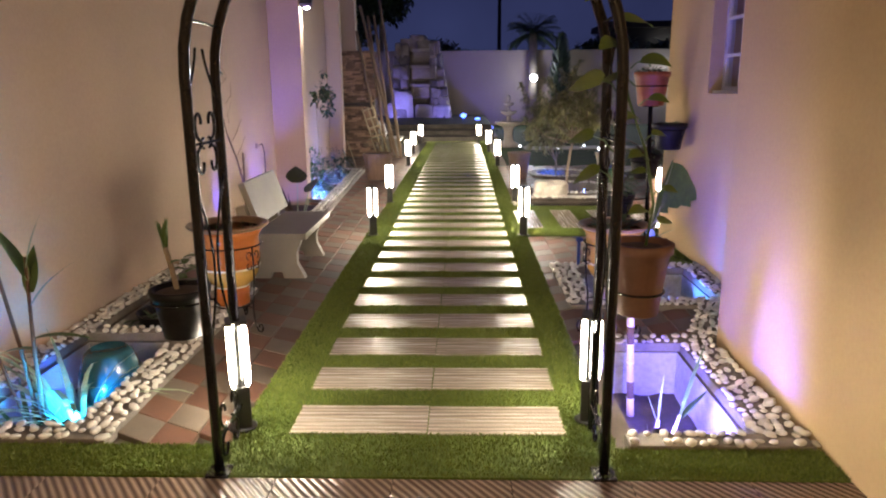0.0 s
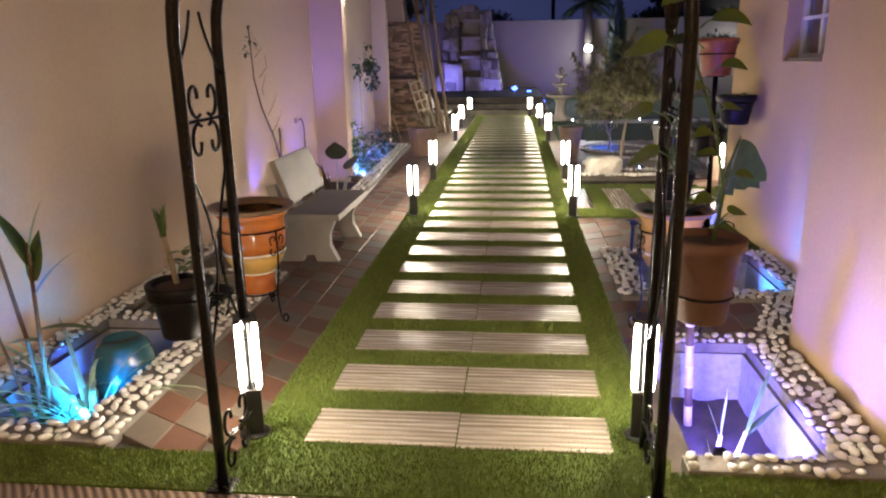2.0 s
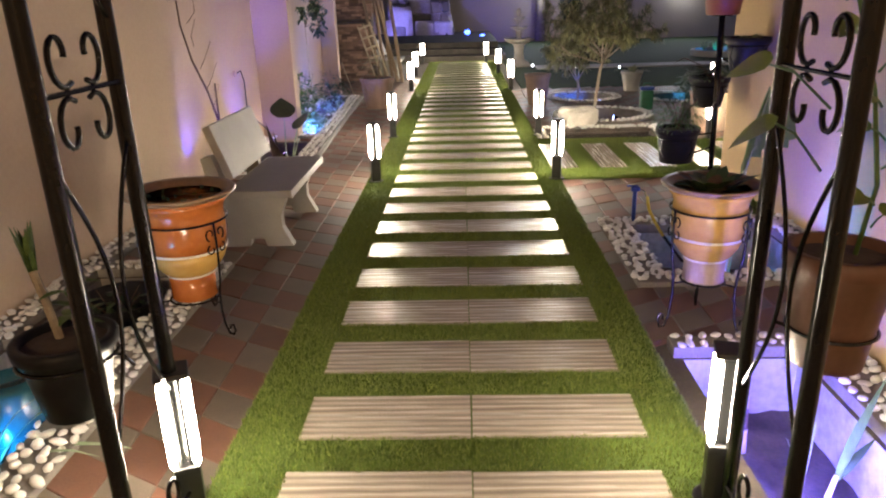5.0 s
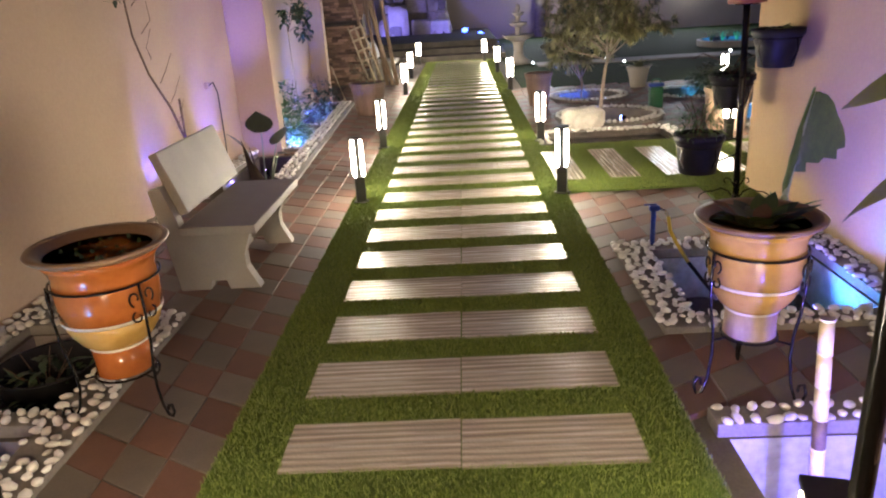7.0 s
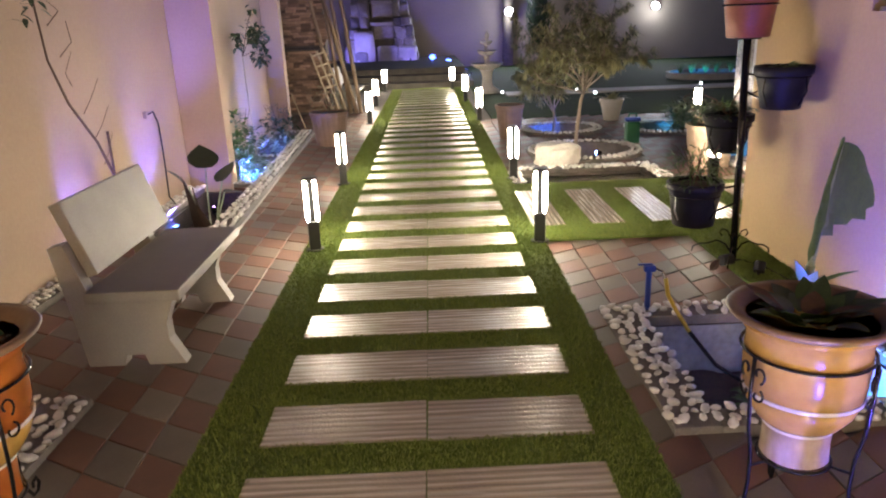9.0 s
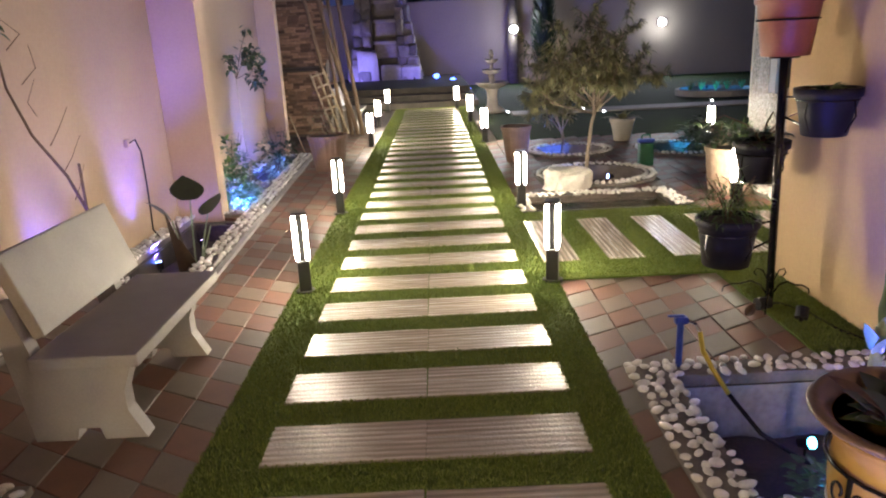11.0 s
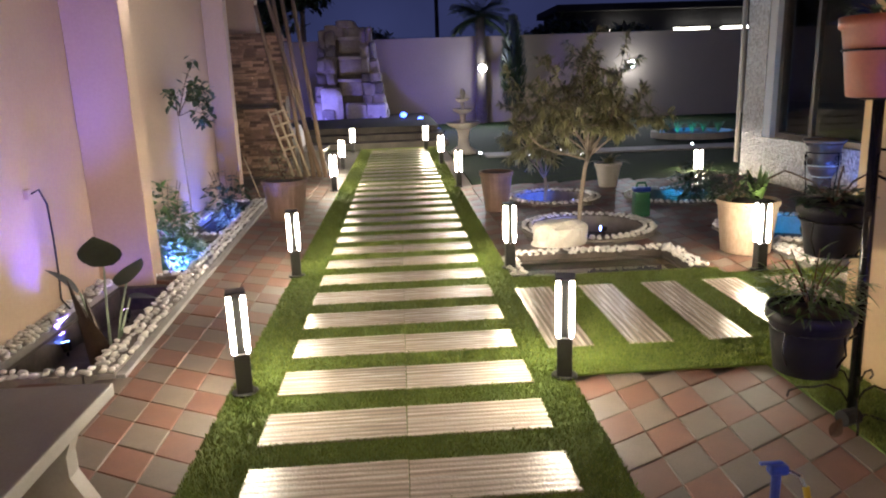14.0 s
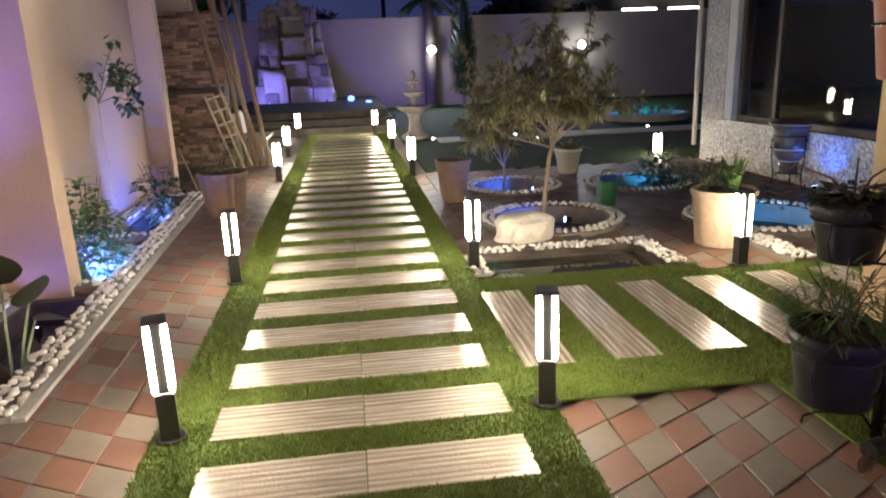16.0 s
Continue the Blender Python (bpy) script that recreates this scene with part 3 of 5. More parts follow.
# entrance paving of ribbed tiles
fl = tagged(new("entrance_floor"), "wet dark ribbed entrance tiles", "floor", kind="structure")
tile_me = None
for i in range(-6, 4):
    for j in range(5):
        if tile_me is None:
            first = part("floor_tile", boxed(-0.224, 0.224, -0.224, 0.224, -0.03, 0.0, 0.003), RIBBED, fl)
            tile_me = first.data
            ob = first
        else:
            ob = new("floor_tile", tile_me)
            ob.parent = fl
        ob.matrix_basis = pose(0.112 + 0.45 * i, -0.565 - 0.45 * j, -0.006)
structure("entrance_screed", boxed(-2.28, 1.62, -7.5, -2.62, -0.03, -0.008), CONCRETE, "grey screed of the entrance court", "floor")


# ---- bollard lamps along the path ----
def bollard(x, y, rz):
    ob = thing("bollard_lamp", x, y, 0.0, "black square bollard lamp with four glowing corner tubes", "bollard lamp", "bollard lamps along the path", rz)
    part("base_plate", turned([(0.062, -0.004), (0.062, 0.006), (0.054, 0.010)], n=20), BOLLARD_BLACK, ob)
    part("post", boxed(-0.036, 0.036, -0.036, 0.036, 0.008, 0.20, 0.005), BOLLARD_BLACK, ob)
    core = part("core", boxed(-0.021, 0.021, -0.021, 0.021, 0.201, 0.48), CORE_BLACK, ob)
    for sx in (-1, 1):
        for sy in (-1, 1):
            bm = turned([(0.004, 0.203), (0.008, 0.208), (0.0108, 0.222), (0.0113, 0.26), (0.0113, 0.42), (0.0108, 0.458), (0.008, 0.472), (0.004, 0.478)], n=10)
            bmesh.ops.translate(bm, vec=(sx * 0.031, sy * 0.031, 0), verts=bm.verts)
            part("light_tube", bm, BULB, core, "glowing warm white tube", smooth=True)
    part("cap", boxed(-0.045, 0.045, -0.045, 0.045, 0.481, 0.498, 0.004), BOLLARD_BLACK, core)
    return ob


first = bollard(-0.815, 0.06, 22)
for x, y, rz in ((0.715, 0.14, -14), (-0.755, 4.14, 14), (0.757, 4.12, -14), (-0.80, 6.19, 8), (0.81, 6.12, 2), (-0.89, 10.5, 4), (0.79, 10.4, 0),
                 (-0.97, 13.0, 10), (0.72, 13.2, 5), (-0.98, 16.0, 0), (0.56, 15.9, 8), (2.55, 5.74, 4)):
    copy_thing(first, pose(x, y, 0.0, 0, 0, rz))
tagged(copy_thing(first, pose(4.39, 11.1, -0.2)), "short black bollard lamp sunk in the lawn edge")


# ---- the iron garden arch over the path ----
arch = thing("garden_arch", -0.05, -0.13, 0.0, "glossy black wrought iron garden arch with scrolls", "garden arch")


def arch_curve(y, half):
    pts = [(-half, y, z) for z in (0.0, 0.4, 0.8, 1.2, 1.5)]
    for k in range(1, 24):
        a = math.pi * k / 24
        pts.append((-half * math.cos(a) * (1.0), y, 1.5 + 0.72 * math.sin(a)))
    return pts + [(half, y, z) for z in (1.5, 1.2, 0.8, 0.4, 0.0)]


for y, half in ((-0.18, 0.745), (0.18, 0.765)):
    part("arch_rail", swept(arch_curve(y, half), 0.0200, 10), IRON, arch, smooth=True)
for sx in (-0.745, 0.745):
    part("foot_plate", boxed(sx - 0.045, sx + 0.045, -0.225, -0.135, -0.005, 0.006, 0.002), IRON, arch)
for s in (-1, 1):
    X = s * 0.755
    for zc in (0.12, 1.26):
        for sy in (-1, 1):
            for sz in (-1, 1):
                pts = [(X, sy * (0.060 + 0.052 * math.cos(a) * (1 - 0.05 * k)), zc + sz * (0.072 + 0.066 * math.sin(a) * (1 - 0.05 * k)))
                       for k, a in enumerate([-2.2 + 0.42 * i for i in range(14)])]
                part("scroll", swept(pts, 0.0065, 6), IRON, arch, smooth=True)
        part("cross_bar", swept([(X, -0.18, zc), (X, 0.18, zc)], 0.006, 6), IRON, arch)
    for sy in (-1, 1):
        pts = [(X, sy * (0.15 - 0.13 * math.sin(math.pi * k / 12)), 1.12 - 0.055 * k) for k in range(13)]
        part("lattice_rod", swept(pts, 0.0055, 5), IRON, arch, smooth=True)
        pts = [(X, sy * (0.17 - 0.14 * math.sin(math.pi * k / 12)), 1.40 + 0.04 * k) for k in range(6)]
        part("lattice_rod", swept(pts, 0.0055, 5), IRON, arch, smooth=True)
    for k in range(1, 6):
        a = math.pi * k / 12 if s < 0 else math.pi * (12 - k) / 12
        part("rung", swept([(-0.745 * math.cos(a), -0.18, 1.5 + 0.72 * math.sin(a)), (-0.765 * math.cos(a), 0.18, 1.5 + 0.72 * math.sin(a))], 0.006, 6), IRON, arch)


def pot_profile(r0, r1, h, lip=0.02, wall=0.012):
    return [(r0 * 0.9, 0), (r0, 0.004), (r0 + (r1 - r0) * 0.5, h * 0.5), (r1 - 0.004, h - lip * 1.6), (r1 + 0.008, h - lip * 1.4), (r1 + 0.010, h - 0.003), (r1 + 0.004, h),
            (r1 - wall, h - 0.001), (r1 - wall - 0.004, h - 0.03)]


def soil_disc(parent, r, z):
    bm = turned([(r * 0.98, z - 0.012), (r, z - 0.004), (r * 0.5, z + 0.004), (0.01, z + 0.006)], n=20)
    part("soil", bm, SOIL, parent)


def ring(parent, r, z, name="ring", t=0.005, mat=None):
    part(name, swept([(r * math.cos(a), r * math.sin(a), z) for a in [2 * math.pi * k / 28 for k in range(29)]], t, 5), mat or IRON, parent, smooth=True)


# black bucket hung on the arch
b = thing("hanging_bucket", -0.955, -0.14, 0.50, "black plastic bucket pot hung on the iron arch", "plant pot")
part("body", turned(pot_profile(0.075, 0.108, 0.20), n=28), BLACK_PLASTIC, b, smooth=True)
soil_disc(b, 0.098, 0.185)
ring(b, 0.110, 0.15, "holder_ring")
part("holder_arm", swept([(0.108, 0, 0.15), (0.13, 0.0, 0.15), (0.155, 0.0, 0.12)], 0.005, 5), IRON, b)
p = thing("cane_plant", -0.97, -0.13, 0.685, "short green cane sprouting from the black bucket", "plant")
part("stem", swept([(0, 0, 0), (-0.015, 0.0, 0.10), (-0.035, 0.01, 0.17)], 0.011, 7, 0.010), BARK, p)
bm = bmesh.new()
for k in range(14):
    blade(bm, (-0.035, 0.01, 0.15), (rnd.uniform(-.25, .15), rnd.uniform(-.2, .2), 1), rnd.uniform(0.10, 0.15), 0.022, 0.1)
for k in range(9):
    a = k * 2.4
    blade(bm, (0.03, 0.02, 0.03 + 0.012 * k), (math.cos(a), math.sin(a), 0.5), 0.075, 0.03, 0.7)
part("foliage", bm, LEAF, p)

# brown pot hung on the arch, with a broad-leaved climber
b = thing("hanging_pot", 0.845, -0.08, 0.575, "brown clay pot in an iron ring hung on the arch", "plant pot")
part("body", turned(pot_profile(0.080, 0.117, 0.29, 0.028), n=32), BROWN_POT, b, smooth=True)
soil_disc(b, 0.108, 0.27)
ring(b, 0.098, 0.095, "holder_ring")
part("holder_arm", swept([(-0.098, 0, 0.095), (-0.14, -0.03, 0.12)], 0.005, 5), IRON, b)
p = thing("climbing_plant", 0.86, -0.10, 0.855, "broad-leaved green climber growing from the brown pot up the arch", "plant")
part("stem", swept([(0, 0, 0), (0.02, 0.0, 0.16), (-0.02, 0.0, 0.36), (-0.10, -0.03, 0.55), (-0.15, -0.05, 0.75), (-0.16, -0.05, 0.95)], 0.006, 6, 0.004), LEAF, p, smooth=True)
for bz, side, ln, dy in ((0.07, 1, 0.075, 0.3), (0.12, -1, 0.08, -0.3), (0.20, 1, 0.06, -0.4), (0.26, -1, 0.065, 0.3), (0.33, -1, 0.075, -0.4), (0.40, 1, 0.065, 0.2), (0.47, -1, 0.10, -0.5),
                         (0.53, 1, 0.08, -0.5), (0.60, -1, 0.11, 0.4), (0.66, 1, 0.12, -0.5), (0.72, -1, 0.12, -0.6), (0.80, 1, 0.13, 0.3), (0.88, -1, 0.13, -0.5), (0.95, 1, 0.14, -0.2)):
    sx = 0.01 if bz < 0.3 else -0.02 - 0.28 * (bz - 0.36) if bz < 0.8 else -0.16
    root = Vector((sx, -0.02 if bz < 0.5 else -0.05, bz))
    tip = root + Vector((side * 0.03, dy * 0.04, 0.025))
    part("leaf_stalk", swept([root, root.lerp(tip, 0.5) + Vector((0, 0, 0.004)), tip], 0.003, 5, 0.002), LEAF, p, smooth=True)
    bm = bmesh.new()
    blade(bm, tip, (side * 0.7, dy, 0.25), ln, ln * 0.75, 0.9, 7, side * 0.5)
    part("leaf", bm, LEAF_CLIMB, p, "rounded yellow-green leaf", smooth=True)
for tip, d, ln in (((-0.20, 0.10, 0.41), (-0.9, -0.2, 0.15), 0.11), ((-0.17, 0.10, 0.28), (-0.9, -0.1, -0.1), 0.12), ((-0.20, -0.05, 0.62), (-0.8, -0.2, 0.1), 0.14)):
    root = Vector((-0.12, -0.03, tip[2] - 0.08))
    part("leaf_stalk", swept([root, root.lerp(Vector(tip), 0.6) + Vector((0, 0, 0.02)), tip], 0.0035, 5, 0.0025), LEAF, p, smooth=True)
    bm = bmesh.new()
    blade(bm, tip, d, ln, ln * 0.68, 0.7, 7, 0.9)
    part("leaf", bm, LEAF_CLIMB, p, "broad oval yellow-green leaf", smooth=True)


# ---- glazed pots on iron stands ----
def stand_pot(x, y, top, mid, low, label, rz=0.0, s=1.0, k=1.0):
    def up(z):
        """Height on the stand, for a pot body k times as tall."""
        return 0.659 - (0.659 - z) * k if z >= 0.155 else z * (0.659 - 0.504 * k) / 0.155

    ob = thing("stand_pot", x, y, 0.0, label, "plant pot", "glazed pots on iron stands", rz)
    prof = [(0.094, 0.16), (0.100, 0.166), (0.097, 0.22), (0.100, 0.28), (0.126, 0.305), (0.154, 0.35), (0.168, 0.40), (0.175, 0.46), (0.176, 0.52), (0.172, 0.57), (0.184, 0.605), (0.208, 0.636), (0.230, 0.650), (0.236, 0.659), (0.230, 0.667), (0.205, 0.662), (0.172, 0.63), (0.164, 0.60)]
    cut = [[p for p in prof if p[1] <= 0.28], [p for p in prof if 0.28 <= p[1] <= 0.40], prof[6:]]
    for name, pr, mat in (("foot", cut[0], low), ("belly", cut[1], mid), ("upper_body", prof[6:12], top), ("rim", prof[11:], RIM_GLAZE)):
        bm = bmesh.new()
        lathe(bm, [(r * s, up(z)) for r, z in pr], n=40)
        part(name, bm, mat, ob, smooth=True)
    for z, r in ((0.28, 0.101), (0.40, 0.1685)):
        part("band", turned([(r * s, up(z) - 0.006), ((r + 0.003) * s, up(z) - 0.004), ((r + 0.004) * s, up(z) + 0.003), ((r + 0.003) * s, up(z) + 0.006)], n=40), CREAM_BAND, ob, "thin cream band")
    soil_disc(ob, 0.168 * s, 0.628)
    ring(ob, 0.184 * s, up(0.535), "stand_ring")
    ring(ob, 0.106 * s, up(0.155), "stand_ring")
    for leg_no in range(3):
        a = 2 * math.pi * leg_no / 3 + 0.5
        c, sn = math.cos(a), math.sin(a)
        leg = [(0.188, 0.535), (0.192, 0.42), (0.185, 0.30), (0.168, 0.20), (0.165, 0.12), (0.178, 0.05), (0.20, 0.012), (0.225, 0.012), (0.238, 0.035), (0.228, 0.06), (0.208, 0.052), (0.207, 0.036)]
        leg_ob = part("stand_leg", swept([(r * s * c, r * s * sn, up(z)) for r, z in leg], 0.0055, 6), IRON, ob, smooth=True)
        part("stand_strut", swept([(0.106 * s * c, 0.106 * s * sn, up(0.155)), (0.166 * s * c, 0.166 * s * sn, up(0.155))], 0.004, 5), IRON, ob)
        for f in (-1, 1):
            for zc, sz in ((0.49, 1), (0.42, -0.8)):
                pts = []
                for i in range(13):
                    q = -1.2 + 0.42 * i
                    u = 0.026 + 0.022 * math.cos(q) * (1 - 0.05 * i)
                    z = zc + sz * 0.03 * math.sin(q) * (1 - 0.05 * i)
                    ang = a + f * u / 0.19
                    pts.append((0.193 * s * math.cos(ang), 0.193 * s * math.sin(ang), up(z)))
                part("stand_scroll", swept(pts, 0.0035, 5), IRON, leg_ob, smooth=True)
    return ob


stand_pot(-1.27, 1.37, ORANGE_GLAZE, AMBER_GLAZE, ORANGE_GLAZE, "orange glazed pot with an amber band on a scrolled iron stand", 61, 1.03)
yellow = stand_pot(1.04, 1.32, AMBER_GLAZE, AMBER_GLAZE, PALE_CLAY, "amber glazed pot with cream bands on a scrolled iron stand", 168, 0.89, 0.87)
p = thing("low_plant", -1.27, 1.37, 0.628, "low dark green ground cover in the orange pot", "plant")
bm = bmesh.new()
for k in range(150):
    a, r = rnd.uniform(0, 6.28), 0.14 * math.sqrt(rnd.random())
    blade(bm, (r * math.cos(a), r * math.sin(a), 0), (rnd.uniform(-1, 1), rnd.uniform(-1, 1), rnd.uniform(0.1, 0.7)), 0.032, 0.016, 0.5, 3)
part("foliage", bm, LEAF_DARK, p)
p = thing("leafy_plant", 1.04, 1.32, 0.634, "trailing broad-leaved plant with dry leaves in the amber pot", "plant")
for mat, num in ((LEAF_DARK, 26), (TWIG, 8), (LEAF, 8)):
    bm = bmesh.new()
    for k in range(num):
        a, r = rnd.uniform(0, 6.28), 0.08 * math.sqrt(rnd.random())
        blade(bm, (r * math.cos(a), r * math.sin(a), 0.0), (math.cos(a), math.sin(a), rnd.uniform(0.5, 1.3)), rnd.uniform(0.08, 0.13), 0.06, 0.55, 5)
    part("foliage", bm, mat, p, smooth=True)


# ---- stone bench ----
bench = thing("garden_bench", -1.30, 3.0, 0.0, "pale grey cast stone bench with a tilted slab backrest", "bench")
for yy in (-0.49, 0.25):
    prof = [(-0.22, 0.0), (-0.06, 0.0), (-0.045, 0.05), (0.035, 0.05), (0.05, 0.0), (0.215, 0.0), (0.155, 0.12), (0.155, 0.20), (0.20, 0.315), (-0.165, 0.315), (-0.172, 0.38), (-0.235, 0.575), (-0.30, 0.56), (-0.275, 0.40), (-0.245, 0.2)]
    bm = bmesh.new()
    fr_ = [bm.verts.new((x, yy, z)) for x, z in prof]
    bk_ = [bm.verts.new((x, yy + 0.07, z)) for x, z in prof]
    bm.faces.new(fr_)
    bm.faces.new(bk_[::-1])
    for k in range(len(prof)):
        bm.faces.new((fr_[k], bk_[k], bk_[(k + 1) % len(prof)], fr_[(k + 1) % len(prof)]))
    bmesh.ops.recalc_face_normals(bm, faces=bm.faces)
    bmesh.ops.triangulate(bm, faces=[f for f in bm.faces if len(f.verts) > 4])
    part("leg", bm, BENCH_STONE, bench)
part("seat", boxed(-0.165, 0.245, -0.53, 0.48, 0.316, 0.366, 0.008), BENCH_STONE, bench)
part("backrest", box(bmesh.new(), -0.025, 0.025, -0.45, 0.43, 0.0, 0.345, 0.008, pose(-0.145, 0, 0.418, 0, -19, 0)), BENCH_STONE, bench)

# ---- pot pole by the villa corner ----
pole = thing("pot_pole", 1.84, 3.60, 0.0, "black iron pole with scrolled feet and rings for pots", "plant stand")
part("pole", swept([(0, 0, 0.0), (-0.03, 0.0, 1.27)], 0.021, 10), IRON, pole, smooth=True)
part("top_plate", turned([(0.07, 1.268), (0.07, 1.276)], n=20), IRON, pole).location = (-0.03, 0, 0)
for a in (0.2, 2.5, 4.2):
    c, s_ = math.cos(a), math.sin(a)
    leg = [(0.018, 0.04), (0.05, 0.085), (0.10, 0.10), (0.15, 0.075), (0.20, 0.065), (0.24, 0.04), (0.245, 0.012)]
    hook = [(0.018, 0.12), (0.045, 0.17), (0.075, 0.175), (0.088, 0.15), (0.072, 0.135)]
    part("foot", swept([(r * c, r * s_, z) for r, z in leg], 0.005, 5), IRON, pole, smooth=True)
    part("hook", swept([(r * c, r * s_, z) for r, z in hook], 0.004, 5), IRON, pole, smooth=True)
for px, py, zz, r in ((1.93, 3.40, 1.08, 0.134), (1.52, 3.44, 0.45, 0.135), (1.86, 3.88, 0.76, 0.135)):
    dx, dy = px - 1.84, py - 3.60
    L = math.hypot(dx, dy)
    ring_ob = part("pot_ring", swept([(dx + r * math.cos(a), dy + r * math.sin(a), zz) for a in [2 * math.pi * k / 24 for k in range(25)]], 0.005, 5), IRON, pole, smooth=True)
    part("arm", swept([(0, 0, zz), (dx * (L - r) / L, dy * (L - r) / L, zz)], 0.006, 5), IRON, pole)
    part("arm", swept([(0, 0, zz - 0.10), (dx * (L - r + 0.03) / L, dy * (L - r + 0.03) / L, zz - 0.14)], 0.006, 5), IRON, pole)
    for a in (0.5, 2.0, 3.6, 5.2):
        part("cradle_rod", swept([(dx + r * math.cos(a), dy + r * math.sin(a), zz), (dx + (r + 0.012) * math.cos(a), dy + (r + 0.012) * math.sin(a), zz - 0.07), (dx + (r - 0.03) * math.cos(a), dy + (r - 0.03) * math.sin(a), zz - 0.15)], 0.004, 5), IRON, ring_ob)


def planted_pot(name, x, y, z, r0, r1, h, mat, label, flutes=0):
    ob = thing(name, x, y, z, label, "plant pot")
    part("body", turned(pot_profile(r0, r1, h, 0.03), n=64 if flutes else 32, flute=0.015 if flutes else 0.0, flutes=flutes), mat, ob, smooth=not flutes)
    soil_disc(ob, r1 - 0.016, h - 0.02)
    return ob


def fern(name, x, y, z, num, ln, wd, mat, label, spread=1.0, up=0.6, droop=0.9):
    p = thing(name, x, y, z, label, "plant")
    bm = bmesh.new()
    for k in range(num):
        a = rnd.uniform(0, 6.28)
        blade(bm, (0.03 * math.cos(a), 0.03 * math.sin(a), 0), (spread * math.cos(a), spread * math.sin(a), rnd.uniform(0.3, 1.6) * up), ln * rnd.uniform(0.5, 1.15), wd, droop, 6)
    part("foliage", bm, mat, p)
    return p


def feathery(name, x, y, z, r, h, num, ln, wd, mat, label):
    p = thing(name, x, y, z, label, "plant")
    for k in range(7):
        a = k * 0.9
        part("stem", swept([(0, 0, 0), (0.3 * r * math.cos(a), 0.3 * r * math.sin(a), h * 0.5), (0.7 * r * math.cos(a), 0.7 * r * math.sin(a), h * 0.9)], 0.004, 5, 0.002), TWIG, p)
    bm = bmesh.new()
    for k in range(num):
        a, rr = rnd.uniform(0, 6.28), r * math.sqrt(rnd.random())
        zz = h * rnd.uniform(0.15, 1.0) * (1 - 0.4 * rr / r)
        blade(bm, (rr * math.cos(a), rr * math.sin(a), zz), (math.cos(a) + rnd.uniform(-.7, .7), math.sin(a) + rnd.uniform(-.7, .7), rnd.uniform(-0.3, 0.8)), ln * rnd.uniform(0.6, 1.2), wd, 0.6, 3)
    part("foliage", bm, mat, p)
    return p


pot = planted_pot("terracotta_pot", 1.81, 3.60, 1.277, 0.112, 0.148, 0.29, TERRACOTTA, "terracotta pot on top of the iron pole")
ring(pot, 0.140, 0.17, "holder_ring")
feathery("low_plant", 1.81, 3.60, 1.54, 0.13, 0.08, 130, 0.05, 0.022, LEAF_DARK, "low green plant in the terracotta pot")
planted_pot("black_pot", 1.93, 3.40, 0.91, 0.100, 0.139, 0.225, BLACK_PLASTIC, "black plastic pot in an iron ring beside the wall")
fern("small_plant", 1.93, 3.40, 1.125, 22, 0.10, 0.022, LEAF, "small green rosette in a black pot")
planted_pot("black_pot", 1.52, 3.44, 0.275, 0.112, 0.146, 0.25, BLACK_PLASTIC, "black plastic pot held low on the iron pole")
feathery("feathery_plant", 1.52, 3.44, 0.505, 0.17, 0.24, 420, 0.075, 0.009, LEAF, "feathery green plant in the low black pot")
planted_pot("black_pot", 1.86, 3.88, 0.60, 0.100, 0.140, 0.23, BLACK_PLASTIC, "black plastic pot held behind the iron pole")
p = feathery("dry_plant", 1.86, 3.88, 0.81, 0.14, 0.10, 120, 0.06, 0.03, LEAF_DARK, "dark withered plant with bent stalks in a black pot")
for a in (0.2, 0.9, 2.6):
    part("stalk", swept([(0, 0, 0), (0.08 * math.cos(a), 0.08 * math.sin(a), 0.10), (0.2 * math.cos(a), 0.2 * math.sin(a), 0.15), (0.27 * math.cos(a), 0.27 * math.sin(a), 0.11)], 0.005, 5, 0.003), TWIG, p)

# ---- pots further along ----
planted_pot("fluted_pot", 1.05, 8.58, -0.01, 0.125, 0.175, 0.43, UMBER_POT, "large fluted clay pot beside the path", 20)
planted_pot("fluted_pot", -1.24, 8.62, -0.01, 0.175, 0.235, 0.43, UMBER_POT, "large brown fluted clay pot beside the path", 20)
feathery("dry_plant", -1.24, 8.62, 0.40, 0.22, 0.42, 260, 0.10, 0.010, LEAF_OLIVE, "thin grey-green plant in the brown pot")
planted_pot("white_pot", 2.68, 9.90, -0.01, 0.11, 0.165, 0.31, WHITE_POT, "white painted pot on the paving")
fern("strap_plant", 2.68, 9.90, 0.28, 26, 0.26, 0.04, LEAF_OLIVE, "strap-leaved plant in the white pot", 0.8, 1.0)
planted_pot("clay_tub", 2.735, 6.32, -0.01, 0.185, 0.225, 0.42, PALE_CLAY, "large pale clay tub on the paving", 9)
p = fern("succulent", 2.80, 6.30, 0.39, 18, 0.26, 0.045, LEAF, "tall succulent stems in the clay tub", 0.35, 1.6)
feathery("shrub", 2.62, 6.36, 0.39, 0.20, 0.28, 240, 0.07, 0.035, LEAF_DARK, "dark leafy shrub in the clay tub")
can = thing("watering_can", 2.42, 7.88, -0.01, "green plastic jerry can with a blue lid on the paving", "can")
part("body", boxed(-0.08, 0.08, -0.06, 0.06, 0.0, 0.25, 0.02), GREEN_PLASTIC, can)
part("lid", boxed(-0.09, 0.09, -0.05, 0.05, 0.251, 0.30, 0.02), BLUE_PLASTIC, can)
part("handle", swept([(-0.05, 0, 0.30), (-0.04, 0, 0.34), (0.04, 0, 0.34), (0.05, 0, 0.30)], 0.01, 6), GREEN_PLASTIC, can)
